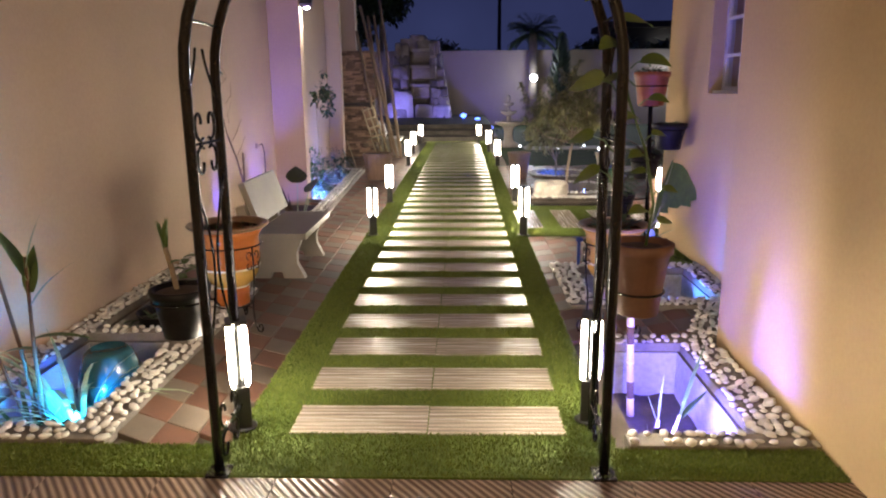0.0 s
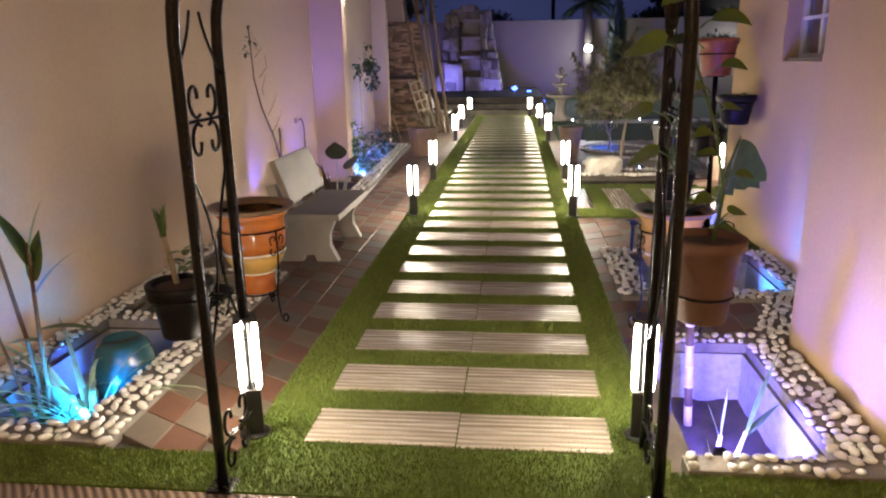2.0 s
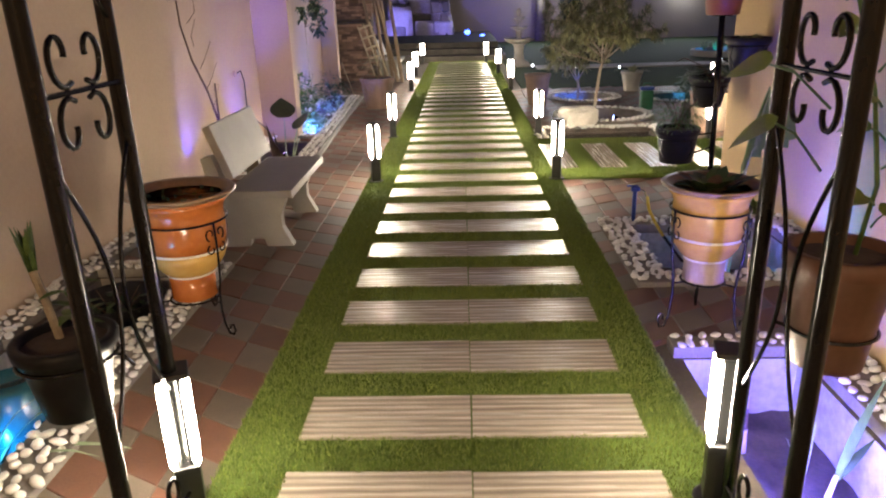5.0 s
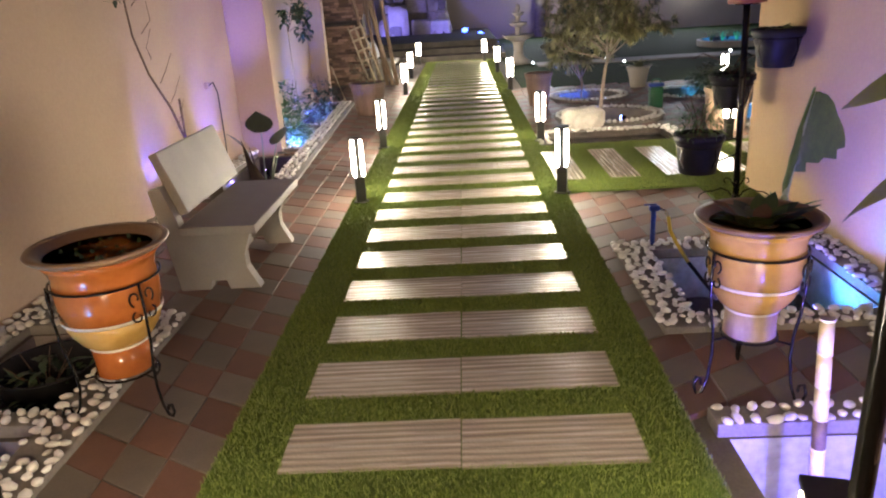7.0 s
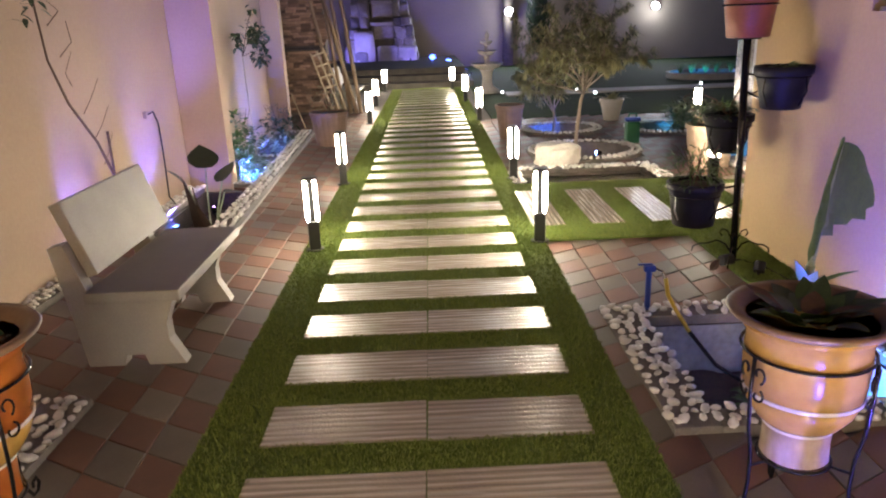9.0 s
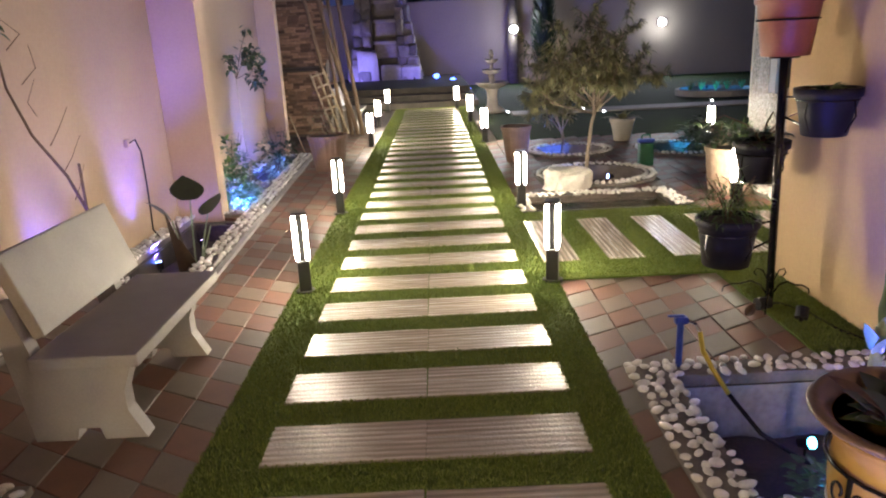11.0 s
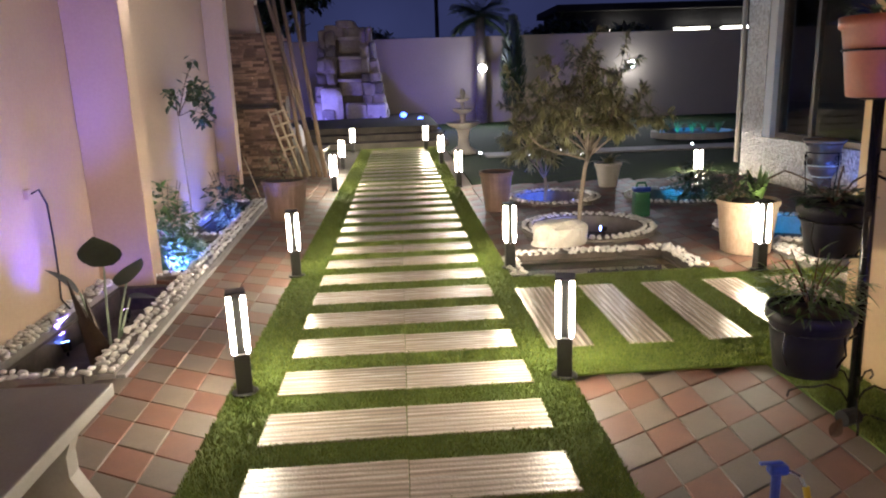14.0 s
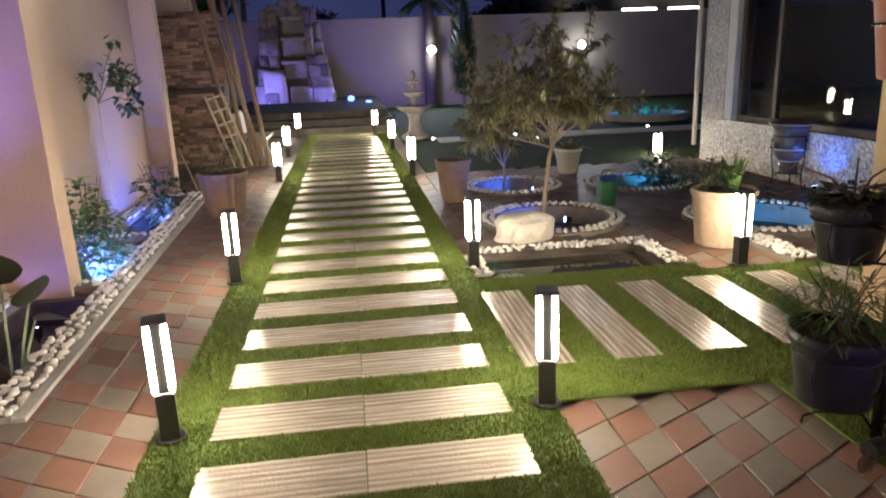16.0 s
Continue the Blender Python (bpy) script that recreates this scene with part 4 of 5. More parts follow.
stand_pot(4.44, 8.12, DARK_GLAZE, BROWN_POT, DARK_GLAZE, "dark brown banded clay pot on an iron stand under the window", 20, 0.92)


# ---- round raised beds with pebbles ----
def round_bed(x, y, r, inner, label, rings=2):
    ob = tagged(new("round_bed"), label, "planter", kind="structure")
    ob.matrix_basis = pose(x, y, 0)
    bm = bmesh.new()
    prof = [(inner, -0.25), (inner, -0.004), (inner + 0.012, 0.003), (r - 0.012, 0.003), (r, -0.004), (r, -0.0385), (inner * 1.46, -0.0385)]
    n = 48
    rr = [[bm.verts.new((q * math.cos(a), q * math.sin(a), z)) for a in [2 * math.pi * k / n for k in range(n)]] for q, z in prof]
    for a, b_ in zip(rr, rr[1:]):
        for k in range(n):
            bm.faces.new((a[k], b_[k], b_[(k + 1) % n], a[(k + 1) % n]))
    part("rim", bm, KERB_MORTAR, ob, smooth=False)
    bm = turned([(inner + 0.004, -0.20), (inner + 0.002, -0.165), (inner * 0.6, -0.155), (inner * 0.2, -0.145)], n=32)
    part("bed", bm, SOIL, ob)
    return ob


for x, y, r, i in CIRCLES:
    round_bed(x, y, r, i, "round raised bed with a grey rim topped by white pebbles")

# white rock by the round bed
bm = bmesh.new()
rough_rock(bm, (0, 0, 0.10), (0.46, 0.28, 0.25), 3, 3, 0.75)
tagged(part("white_rock", bm, WHITE_ROCK), "rough white rock resting beside the round bed", "rock").matrix_basis = pose(1.33, 6.86, -0.02, 0, 0, 12)


# ---- trees ----
def limb_tree(name, x, y, z, trunk, limbs, leaves, ln, wd, mat, label, seed):
    q = random.Random(seed)
    t = thing(name, x, y, z, label, "tree")
    part("trunk", swept(trunk, 0.024, 8, 0.015), BARK, t, smooth=True)
    top = Vector(trunk[-1])
    ends = []
    for a in limbs:
        tip = Vector(a)
        root = Vector(trunk[-2]).lerp(top, q.uniform(0.2, 1.0))
        mid = root.lerp(tip, 0.5) + Vector((q.uniform(-.06, .06), q.uniform(-.06, .06), q.uniform(-0.06, 0.10)))
        far = root.lerp(tip, 0.8) + Vector((q.uniform(-.04, .04), q.uniform(-.04, .04), q.uniform(-0.02, 0.08)))
        part("limb", swept([root, mid, far, tip], 0.010, 6, 0.003), BARK, t, smooth=True)
        for k in range(11):
            s0 = mid.lerp(tip, q.uniform(0.0, 1.0))
            e = s0 + Vector((q.uniform(-.22, .22), q.uniform(-.25, .25), q.uniform(-.12, .22)))
            ends.append((s0, e))
    bm = bmesh.new()
    for s0, e in ends:
        sweep(bm, [s0, (s0 + e) / 2 + Vector((0, 0, .01)), e], 0.004, 4, 0.002)
    part("twigwork", bm, BARK, t)
    bm = bmesh.new()
    for k in range(leaves):
        s0, e = q.choice(ends)
        p0 = s0.lerp(e, 1.05 - 0.9 * q.random() ** 2)
        d = (e - s0).normalized() + Vector((q.uniform(-1, 1), q.uniform(-1, 1), q.uniform(-0.9, 0.6)))
        blade(bm, p0, d, ln * q.uniform(0.6, 1.2), wd, 0.7, 3)
    part("crown", bm, mat, t)
    return t


limb_tree("small_tree", 1.60, 7.22, -0.02, [(0, 0, -0.2), (0.03, 0, 0.3), (0.07, 0.02, 0.6), (0.14, 0.05, 0.80)],
          [(-0.62, 0.05, 0.98), (-0.38, -0.25, 1.25), (-0.15, 0.2, 1.42), (0.12, -0.1, 1.50), (0.30, 0.25, 1.40), (0.50, 0.0, 1.15), (0.66, -0.15, 1.08), (0.42, 0.1, 1.55), (0.05, 0.1, 1.62), (-0.50, 0.1, 1.30), (-0.10, -0.30, 1.15), (0.25, -0.2, 1.22), (-0.30, 0.3, 1.05), (0.40, 0.2, 0.98)],
          5200, 0.105, 0.021, LEAF_OLIVE, "small slender tree with narrow olive-green leaves in the round bed", 4)
limb_tree("young_tree", 1.72, 9.25, -0.02, [(0, 0, -0.2), (0.02, 0, 0.15), (0.0, 0, 0.28)], [(-0.35, 0, 0.62), (-0.1, 0.1, 0.95), (0.2, -0.1, 0.70), (-0.3, 0.1, 1.10), (0.0, -0.1, 1.15), (-0.42, -0.1, 0.85)], 1900, 0.12, 0.024, LEAF_OLIVE, "young tree with drooping narrow leaves in the round bed", 9)
feathery("shrub", 3.42, 8.92, -0.16, 0.28, 0.60, 460, 0.10, 0.05, LEAF_DARK, "dark broad-leaved shrub in the round bed")

# ---- left beds ----
def sapling(name, x, y, z, pts, label):
    t = thing(name, x, y, z, label, "plant")
    part("stem", swept(pts, 0.012, 7, 0.005), TWIG, t, smooth=True)
    q = random.Random(5)
    for k in range(6):
        a = Vector(pts[0]).lerp(Vector(pts[-1]), 0.35 + 0.1 * k)
        part("twig", swept([a, a + Vector((0.03, q.uniform(-.12, .12), 0.08)), a + Vector((0.05, q.uniform(-.25, .2), 0.2))], 0.003, 4, 0.0015), TWIG, t)
    return t


t = sapling("bare_sapling", -2.12, 4.22, 0.0, [(0, 0.32, 0), (0.0, 0.18, 0.5), (0.0, 0.02, 0.76), (0.02, -0.29, 1.04), (0.03, -0.45, 1.3), (0.03, -0.49, 1.75)], "bare brown sapling leaning along the plaster wall")
part("stake", swept([(0.03, 0.10, 0.0), (0.03, 0.12, 0.82)], 0.009, 6), TWIG, t)
bm = bmesh.new()
for k in range(14):
    blade(bm, (0.03 + rnd.uniform(-.03, .05), -0.5 + rnd.uniform(-.1, .06), 1.75 + rnd.uniform(-.25, .02)), (rnd.uniform(-1, 1), rnd.uniform(-1, 1), rnd.uniform(-.4, .5)), 0.07, 0.03, 0.8, 4)
part("foliage", bm, LEAF_DARK, t)

t = thing("corn_plant", -1.88, 0.32, -0.24, "tall thin stalks with broad green leaves in the lit bed", "plant")
for pts, r in (([(0, 0, 0), (0.0, 0.0, 0.5), (0.02, 0, 0.95)], 0.012), ([(-0.03, 0.02, 0), (-0.08, 0.02, 0.5), (-0.15, 0.02, 0.95), (-0.20, 0.02, 1.10)], 0.011), ([(-0.05, 0.0, 0), (-0.10, -0.05, 0.3), (-0.16, -0.05, 0.55)], 0.010)):
    part("stalk", swept(pts, r, 7, r * 0.6), TWIG, t, smooth=True)
for b0, d, ln, wd in (((0.02, 0, 0.84), (-0.35, 0.0, 1.0), 0.32, 0.085), ((0.02, 0, 0.9), (0.2, 0.1, 1.0), 0.26, 0.07), ((0.02, 0, 0.72), (0.55, 0.1, 0.9), 0.30, 0.06), ((0.0, 0, 0.55), (0.8, 0.2, 0.25), 0.28, 0.055), ((0.0, 0, 0.5), (-0.9, 0, 0.15), 0.22, 0.05), ((0.02, 0, 0.78), (-0.1, 0.4, 1.0), 0.24, 0.07), ((-0.16, 0.02, 0.95), (-0.6, 0.2, 0.6), 0.2, 0.05)):
    bm = bmesh.new()
    blade(bm, b0, d, ln, wd, 0.7, 7)
    part("leaf", bm, LEAF, t, smooth=True)
fern("strap_plant", -1.76, 0.40, -0.25, 54, 0.66, 0.030, LEAF_PALE, "pale strap-leaved plant lit by the bed lamp", 0.5, 1.7, 1.7)
fern("strap_plant", -1.93, 0.28, -0.25, 20, 0.52, 0.024, LEAF, "green strap-leaved plant beside the thin stalks", 0.6, 1.6, 1.7)
feathery("ground_plant", -1.85, 1.72, -0.19, 0.2, 0.24, 90, 0.10, 0.03, LEAF_DARK, "dark low plants in the shaded bed")
jar = thing("glazed_jar", -1.70, 0.64, -0.25, "round turquoise glazed jar standing in the bed", "jar")
part("body", turned([(0.07, 0.0), (0.13, 0.06), (0.155, 0.18), (0.15, 0.28), (0.12, 0.37), (0.085, 0.40), (0.08, 0.385)], n=28), material("turquoise_glaze", (0.02, 0.085, 0.11), (0.014, 0.055, 0.075), rough=0.25, scale=6, fine=50, bump=0.05), jar, smooth=True)
basin = thing("black_basin", -1.83, 1.74, -0.2, "wide black plastic basin with plants set in the bed", "basin")
part("body", turned([(0.17, 0.0), (0.205, 0.10), (0.22, 0.19), (0.228, 0.195), (0.222, 0.20), (0.208, 0.195), (0.195, 0.10), (0.165, 0.02)], n=32), BLACK_PLASTIC, basin, smooth=True)

p = thing("dark_leaf_plant", -1.73, 5.0, -0.19, "dark broad cupped leaves on pale stalks in the bed", "plant")
for dx, dy, h, d, ln, wd in ((0.0, 0.10, 0.60, (0.05, -0.3, 0.9), 0.22, 0.24), (0.13, 0.06, 0.50, (0.45, -0.2, 0.8), 0.22, 0.22), (-0.14, 0.06, 0.46, (-0.5, -0.2, 0.85), 0.22, 0.19), (0.12, 0.12, 0.40, (0.7, 0.5, 0.0), 0.18, 0.15)):
    part("stalk", swept([(dx * 0.2, dy * 0.2, 0), (dx * 0.6, dy * 0.6, h * 0.6), (dx, dy, h)], 0.009, 6, 0.006), LEAF_PALE, p)
    bm = bmesh.new()
    blade(bm, (dx, dy - 0.02, h), d, ln, wd, 0.5, 7, 0.0, 0.12)
    part("leaf", bm, LEAF_BLACK, p, smooth=True)
for dx, dy, h in ((-0.14, -0.10, 0.58), (-0.10, -0.02, 0.50), (-0.18, 0.05, 0.42), (-0.06, -0.12, 0.36)):
    bm = bmesh.new()
    blade(bm, (dx * 0.6, dy * 0.6, 0.0), (dx * 0.5, dy * 0.4, 1.0), h, 0.17, 0.25, 8, 0.2, 0.4)
    part("sheath", bm, SHEATH, p, "brown dry leaf sheath", smooth=True)
p = thing("wall_hose", -2.27, 5.44, 0.80, "black cable hanging from a socket on the plaster wall", "cable")
part("socket", boxed(-0.008, 0.025, -0.03, 0.03, -0.03, 0.03, 0.006), PLASTER, p)
part("cable", swept([(0.02, 0, 0), (0.05, 0.05, 0.02), (0.06, 0.10, -0.08), (0.05, 0.13, -0.3), (0.05, 0.12, -0.55), (0.06, 0.08, -0.70), (0.10, 0.1, -0.78)], 0.006, 7), BLACK_PLASTIC, p, smooth=True)

t = thing("tall_rose", -2.03, 7.92, -0.19, "tall thin climbing rose with leaves high on the stem", "plant")
part("stem", swept([(0, 0, 0), (-0.01, -0.01, 0.6), (-0.02, -0.03, 1.2), (-0.02, -0.03, 1.52)], 0.009, 6, 0.005), CANE, t, smooth=True)
bm = bmesh.new()
for cx, cy, cz, rr, num in ((0.0, 0.46, 1.56, 0.13, 70), (0.0, 0.74, 1.50, 0.13, 60), (0.0, 0.80, 1.30, 0.12, 54), (0.0, -0.18, 1.52, 0.09, 26), (0.0, 0.52, 1.84, 0.05, 12)):
    for k in range(num):
        blade(bm, (cx + rnd.gauss(0, rr * .4), cy + rnd.gauss(0, rr * .7), cz + rnd.gauss(0, rr * .55)), (rnd.uniform(-1, 1), rnd.uniform(-1, 1), rnd.uniform(-.6, .4)), 0.085, 0.055, 0.5, 3)
part("foliage", bm, LEAF_DARK, t)
for cy, cz in ((0.46, 1.54), (0.80, 1.32), (-0.18, 1.50), (0.52, 1.84)):
    part("branch", swept([(-0.02, -0.03, 1.34), (-0.01, cy * 0.5, (1.44 + cz) / 2), (0.0, cy, cz)], 0.005, 5, 0.003), TWIG, t)
feathery("rose_bush", -1.95, 6.85, -0.19, 0.24, 0.95, 620, 0.08, 0.046, LEAF, "leafy rose bush climbing beside the pilaster")
feathery("bright_shrub", -1.93, 7.12, -0.19, 0.19, 0.44, 560, 0.11, 0.022, LEAF_PALE, "pale feathery shrub lit by the bed lamp")
feathery("bright_shrub", -1.95, 9.05, -0.19, 0.17, 0.34, 320, 0.12, 0.022, LEAF_PALE, "pale feathery shrub lit by the bed lamp")
feathery("rose_bush", -2.0, 9.2, -0.19, 0.26, 0.75, 260, 0.085, 0.05, LEAF_DARK, "thin rose bush against the plaster wall")
feathery("ground_plant", -1.85, 7.5, -0.19, 0.14, 0.2, 90, 0.06, 0.03, LEAF_DARK, "small dark plant in the bed")
t = thing("leaning_cane", -1.94, 10.25, 0.0, "pale stick leaning on the wall end", "stick")
part("stick", swept([(0.10, 0, -0.01), (-0.06, -0.02, 0.52)], 0.008, 6), CANE, t)

# ---- right beds ----
t = thing("cut_cane", 1.06, 0.77, -0.29, "tall pale cut cane with banded nodes in the violet-lit bed", "plant")
for k in range(8):
    z0 = 0.102 * k
    dark = k in (1, 4)
    part("joint", swept([(-0.004 * k, 0.004 * k, z0), (-0.004 * k - 0.004, 0.004 * k + 0.004, z0 + 0.096)], 0.020, 10, 0.0195), TWIG if dark else CANE, t, smooth=True)
    part("node", swept([(-0.004 * k - 0.004, 0.004 * k + 0.004, z0 + 0.096), (-0.004 * k - 0.004, 0.004 * k + 0.004, z0 + 0.102)], 0.0212, 10), CREAM_BAND, t)
t = thing("sugar_cane", 1.06, 0.28, -0.29, "pale shoots with long green leaves in the violet-lit bed", "plant")
for x0, y0, tip, r in ((0.04, 0.0, (0.12, 0.05, 0.22), 0.012), (0.0, 0.06, (0.03, 0.08, 0.18), 0.012), (-0.03, 0.02, (-0.02, 0.03, 0.12), 0.008)):
    part("shoot", swept([(x0, y0, 0), ((x0 + tip[0]) / 2, (y0 + tip[1]) / 2, tip[2] * 0.5), tip], r, 7, r * 0.7), CANE, t, smooth=True)
for b0, d, ln, wd in (((0.12, 0.05, 0.20), (0.22, 0.0, 1.0), 0.40, 0.05), ((0.12, 0.05, 0.20), (0.7, 0.3, 0.7), 0.20, 0.035), ((0.03, 0.08, 0.17), (0.05, 0.0, 1.0), 0.25, 0.032), ((0.03, 0.08, 0.15), (-0.3, 0.0, 0.9), 0.21, 0.028), ((-0.02, 0.03, 0.1), (-0.2, 0.0, 1.0), 0.10, 0.02)):
    bm = bmesh.new()
    blade(bm, b0, d, ln, wd, 0.2, 6)
    part("leaf", bm, LEAF_PALE if wd < 0.034 else LEAF, t, smooth=True)
t = thing("yellow_ball", 0.945, 0.12, -0.25, "small yellow ball lying on the soil", "ball")
bm = bmesh.new()
bmesh.ops.create_icosphere(bm, subdivisions=2, radius=0.026)
part("ball_skin", bm, YELLOW_RUBBER, t, smooth=True)
t = thing("banana_plant", 1.44, 2.12, -0.29, "young banana plant with one torn drooping leaf", "plant")
part("stem", swept([(0, 0, 0), (0.02, 0.01, 0.4), (0.06, 0.04, 0.76)], 0.03, 8, 0.018), LEAF_PALE, t, smooth=True)
part("leaf_stalk", swept([(0.06, 0.04, 0.75), (0.13, 0.12, 0.95), (0.22, 0.21, 1.20)], 0.014, 7, 0.006), LEAF_PALE, t, smooth=True)


def torn_lobe(side, widths):
    """Half of a banana leaf hanging from its rib, with a torn edge."""
    bm = bmesh.new()
    out = Vector((0.80, 0.42, -0.45)).normalized() * side if side > 0 else Vector((-0.5, -0.3, -0.6)).normalized()
    rows = []
    for i, wd in enumerate(widths):
        u = i / (len(widths) - 1)
        p0 = Vector((0.06, 0.04, 0.78)).lerp(Vector((0.22, 0.21, 1.20)), u)
        rows.append([bm.verts.new(p0 + out * wd * k / 4 + Vector((0, 0, 0.03 * math.sin(math.pi * k / 4) - 0.04 * (k / 4) ** 2 * wd * 4)) + Vector((0.006, -0.01, 0)) * math.sin(5 * u + k)) for k in range(5)])
    for r0, r1 in zip(rows, rows[1:]):
        for k in range(4):
            bm.faces.new((r0[k], r0[k + 1], r1[k + 1], r1[k]))
    part("leaf", bm, LEAF, t, "torn green leaf blade", smooth=True)


torn_lobe(1, (0.004, 0.006, 0.008, 0.03, 0.11, 0.09, 0.17, 0.19, 0.28, 0.26, 0.31, 0.30, 0.27, 0.20))
torn_lobe(-1, (0.01, 0.03, 0.05, 0.045, 0.07, 0.06, 0.07, 0.06, 0.05, 0.03, 0.01))
bm = bmesh.new()
for d, ln, wd in (((-0.4, -0.2, 1.0), 0.17, 0.06), ((-0.1, -0.5, 0.9), 0.15, 0.05), ((0.5, -0.3, 0.6), 0.20, 0.06)):
    blade(bm, (0.05, 0.03, 0.66), d, ln, wd, 0.5, 6)
part("young_leaf", bm, LEAF, t, smooth=True)
feathery("ground_plant", 1.55, 2.25, -0.29, 0.22, 0.16, 160, 0.06, 0.035, LEAF, "low bright plants in the lit bed")
feathery("water_plant", 1.06, 6.10, -0.385, 0.12, 0.30, 160, 0.07, 0.03, LEAF_PALE, "pale plant standing in the lit pool water")
t = thing("water_valve", 1.10, 2.86, 0.015, "blue plastic garden tap with a yellow and black hose", "tap")
part("standpipe", swept([(0, 0, 0), (0.0, 0.0, 0.205)], 0.014, 10), BLUE_PLASTIC, t)
part("valve_body", boxed(-0.026, 0.03, -0.018, 0.018, 0.20, 0.232, 0.008), BLUE_PLASTIC, t)
part("lever", boxed(-0.055, 0.015, -0.007, 0.007, 0.2325, 0.241, 0.003), BLUE_PLASTIC, t)
part("spout", swept([(0.026, 0, 0.215), (0.06, -0.02, 0.20), (0.075, -0.03, 0.165)], 0.008, 8), CHROME, t)
part("hose", swept([(0.075, -0.03, 0.17), (0.085, -0.05, 0.09), (0.11, -0.10, 0.03), (0.16, -0.16, -0.06)], 0.0105, 8), YELLOW_RUBBER, t, smooth=True)
part("hose_end", swept([(0.16, -0.16, -0.06), (0.25, -0.28, -0.18), (0.4, -0.35, -0.27), (0.55, -0.5, -0.285)], 0.010, 8), BLACK_PLASTIC, t, smooth=True)
t = thing("ground_spotlight", 1.76, 3.50, -0.01, "small black spotlight lying on the paving with its cable", "spotlight")
part("head", swept([(-0.03, 0.0, 0.035), (0.04, 0.02, 0.035)], 0.034, 12), BLACK_PLASTIC, t)
part("cable", swept([(0.04, 0.02, 0.03), (0.12, 0.06, 0.01), (0.2, -0.1, 0.01), (0.22, -0.3, 0.012), (0.28, -0.45, 0.012)], 0.007, 6), BLACK_PLASTIC, t)
t = thing("ground_spotlight", 1.86, 3.30, -0.01, "small black spotlight standing at the turf edge", "spotlight")
part("head", swept([(0, 0, 0.03), (0.02, 0.03, 0.075)], 0.032, 12), BLACK_PLASTIC, t)
part("spike", swept([(0, 0, 0.0), (0, 0, 0.04)], 0.01, 8), BLACK_PLASTIC, t)
t = thing("petal", -0.05, 7.10, 0.004, "small pale petal lying on a path tile", "petal")
bm = bmesh.new()
blade(bm, (-0.02, 0, 0.0), (1, 0.2, 0.2), 0.045, 0.03, 0.3, 4)
part("petal_blade", bm, WHITE_ROCK, t)
t = thing("dry_leaf", 1.64, 3.42, -0.008, "curled dry brown leaf lying on the pavers", "leaf")
bm = bmesh.new()
blade(bm, (0, 0, 0.004), (0.8, 0.5, 0.35), 0.09, 0.05, -0.6, 5, 0.4, 0.5)
part("leaf_blade", bm, TWIG, t)


# ---- coloured lamps in the beds ----
def bed_lamp(x, y, z, aim, colour, watts, led, spot=75, size=0.03):
    t = thing("bed_spotlight", x, y, z, "small black garden spotlight shining coloured light", "spotlight", "coloured bed spotlights")
    d = (Vector(aim) - Vector((x, y, z))).normalized()
    h = Vector((0, 0, 0.06))
    part("spike", swept([(0, 0, 0), (0, 0, 0.06)], 0.006, 6), BLACK_PLASTIC, t)
    part("head", swept([h - d * 0.03, h + d * 0.03], 0.022, 12, 0.030), BLACK_PLASTIC, t)
    part("lens", swept([h + d * 0.0301, h + d * 0.034], 0.024, 12), led, t, "glowing coloured lens")
    lamp = bpy.data.lights.new("bed_light", "SPOT")
    lamp.energy, lamp.color, lamp.spot_size, lamp.spot_blend, lamp.shadow_soft_size = watts, colour, radians(spot), 0.7, size
    ob = new("bed_light", lamp)
    e = Vector((x, y, z)) + h + d * 0.06
    ob.matrix_basis = look(e, e + d)


BLUE, CYAN, VIOLET = (0.05, 0.15, 1.0), (0.02, 0.36, 1.0), (0.13, 0.11, 1.0)
bed_lamp(-1.66, 0.16, -0.20, (-2.28, 1.25, 0.38), CYAN, 140, LED_CYAN, 105)
bed_lamp(-1.95, 1.05, -0.25, (-2.0, 0.45, -0.1), BLUE, 30, LED_BLUE, 120)
bed_lamp(-2.12, 3.85, 0.0, (-2.28, 4.4, 0.9), VIOLET, 62, LED_VIOLET, 62)
bed_lamp(-2.09, 5.25, -0.19, (-2.28, 5.45, 0.50), VIOLET, 290, LED_BLUE, 74)
bed_lamp(-1.95, 5.85, -0.19, (-2.12, 6.27, 0.4), VIOLET, 9, LED_VIOLET, 95)
bed_lamp(-1.76, 6.60, -0.12, (-2.05, 7.25, 0.22), (0.07, 0.15, 1.0), 560, LED_BLUE, 118)
bed_lamp(-1.74, 8.30, -0.12, (-2.12, 8.95, 0.32), (0.07, 0.15, 1.0), 460, LED_BLUE, 112)
bed_lamp(1.02, 0.14, -0.14, (1.50, 1.0, 0.0), (0.12, 0.10, 1.0), 150, LED_VIOLET, 155)
bed_lamp(1.30, 2.15, -0.29, (2.12, 2.2, 0.62), VIOLET, 170, LED_VIOLET, 115)
bed_lamp(1.55, 2.60, -0.29, (1.85, 1.9, 0.1), CYAN, 45.5, LED_CYAN, 105)
bed_lamp(2.00, 7.74, -0.15, (1.55, 7.75, -0.08), BLUE, 24, LED_BLUE, 120)
bed_lamp(2.12, 9.36, -0.15, (1.5, 9.4, -0.05), BLUE, 39.0, LED_BLUE, 120)
bed_lamp(3.06, 9.08, -0.15, (3.45, 9.2, 0.05), CYAN, 26.0, LED_CYAN, 120)
bed_lamp(3.10, 7.10, -0.15, (3.8, 7.3, -0.06), CYAN, 39.0, LED_CYAN, 130)
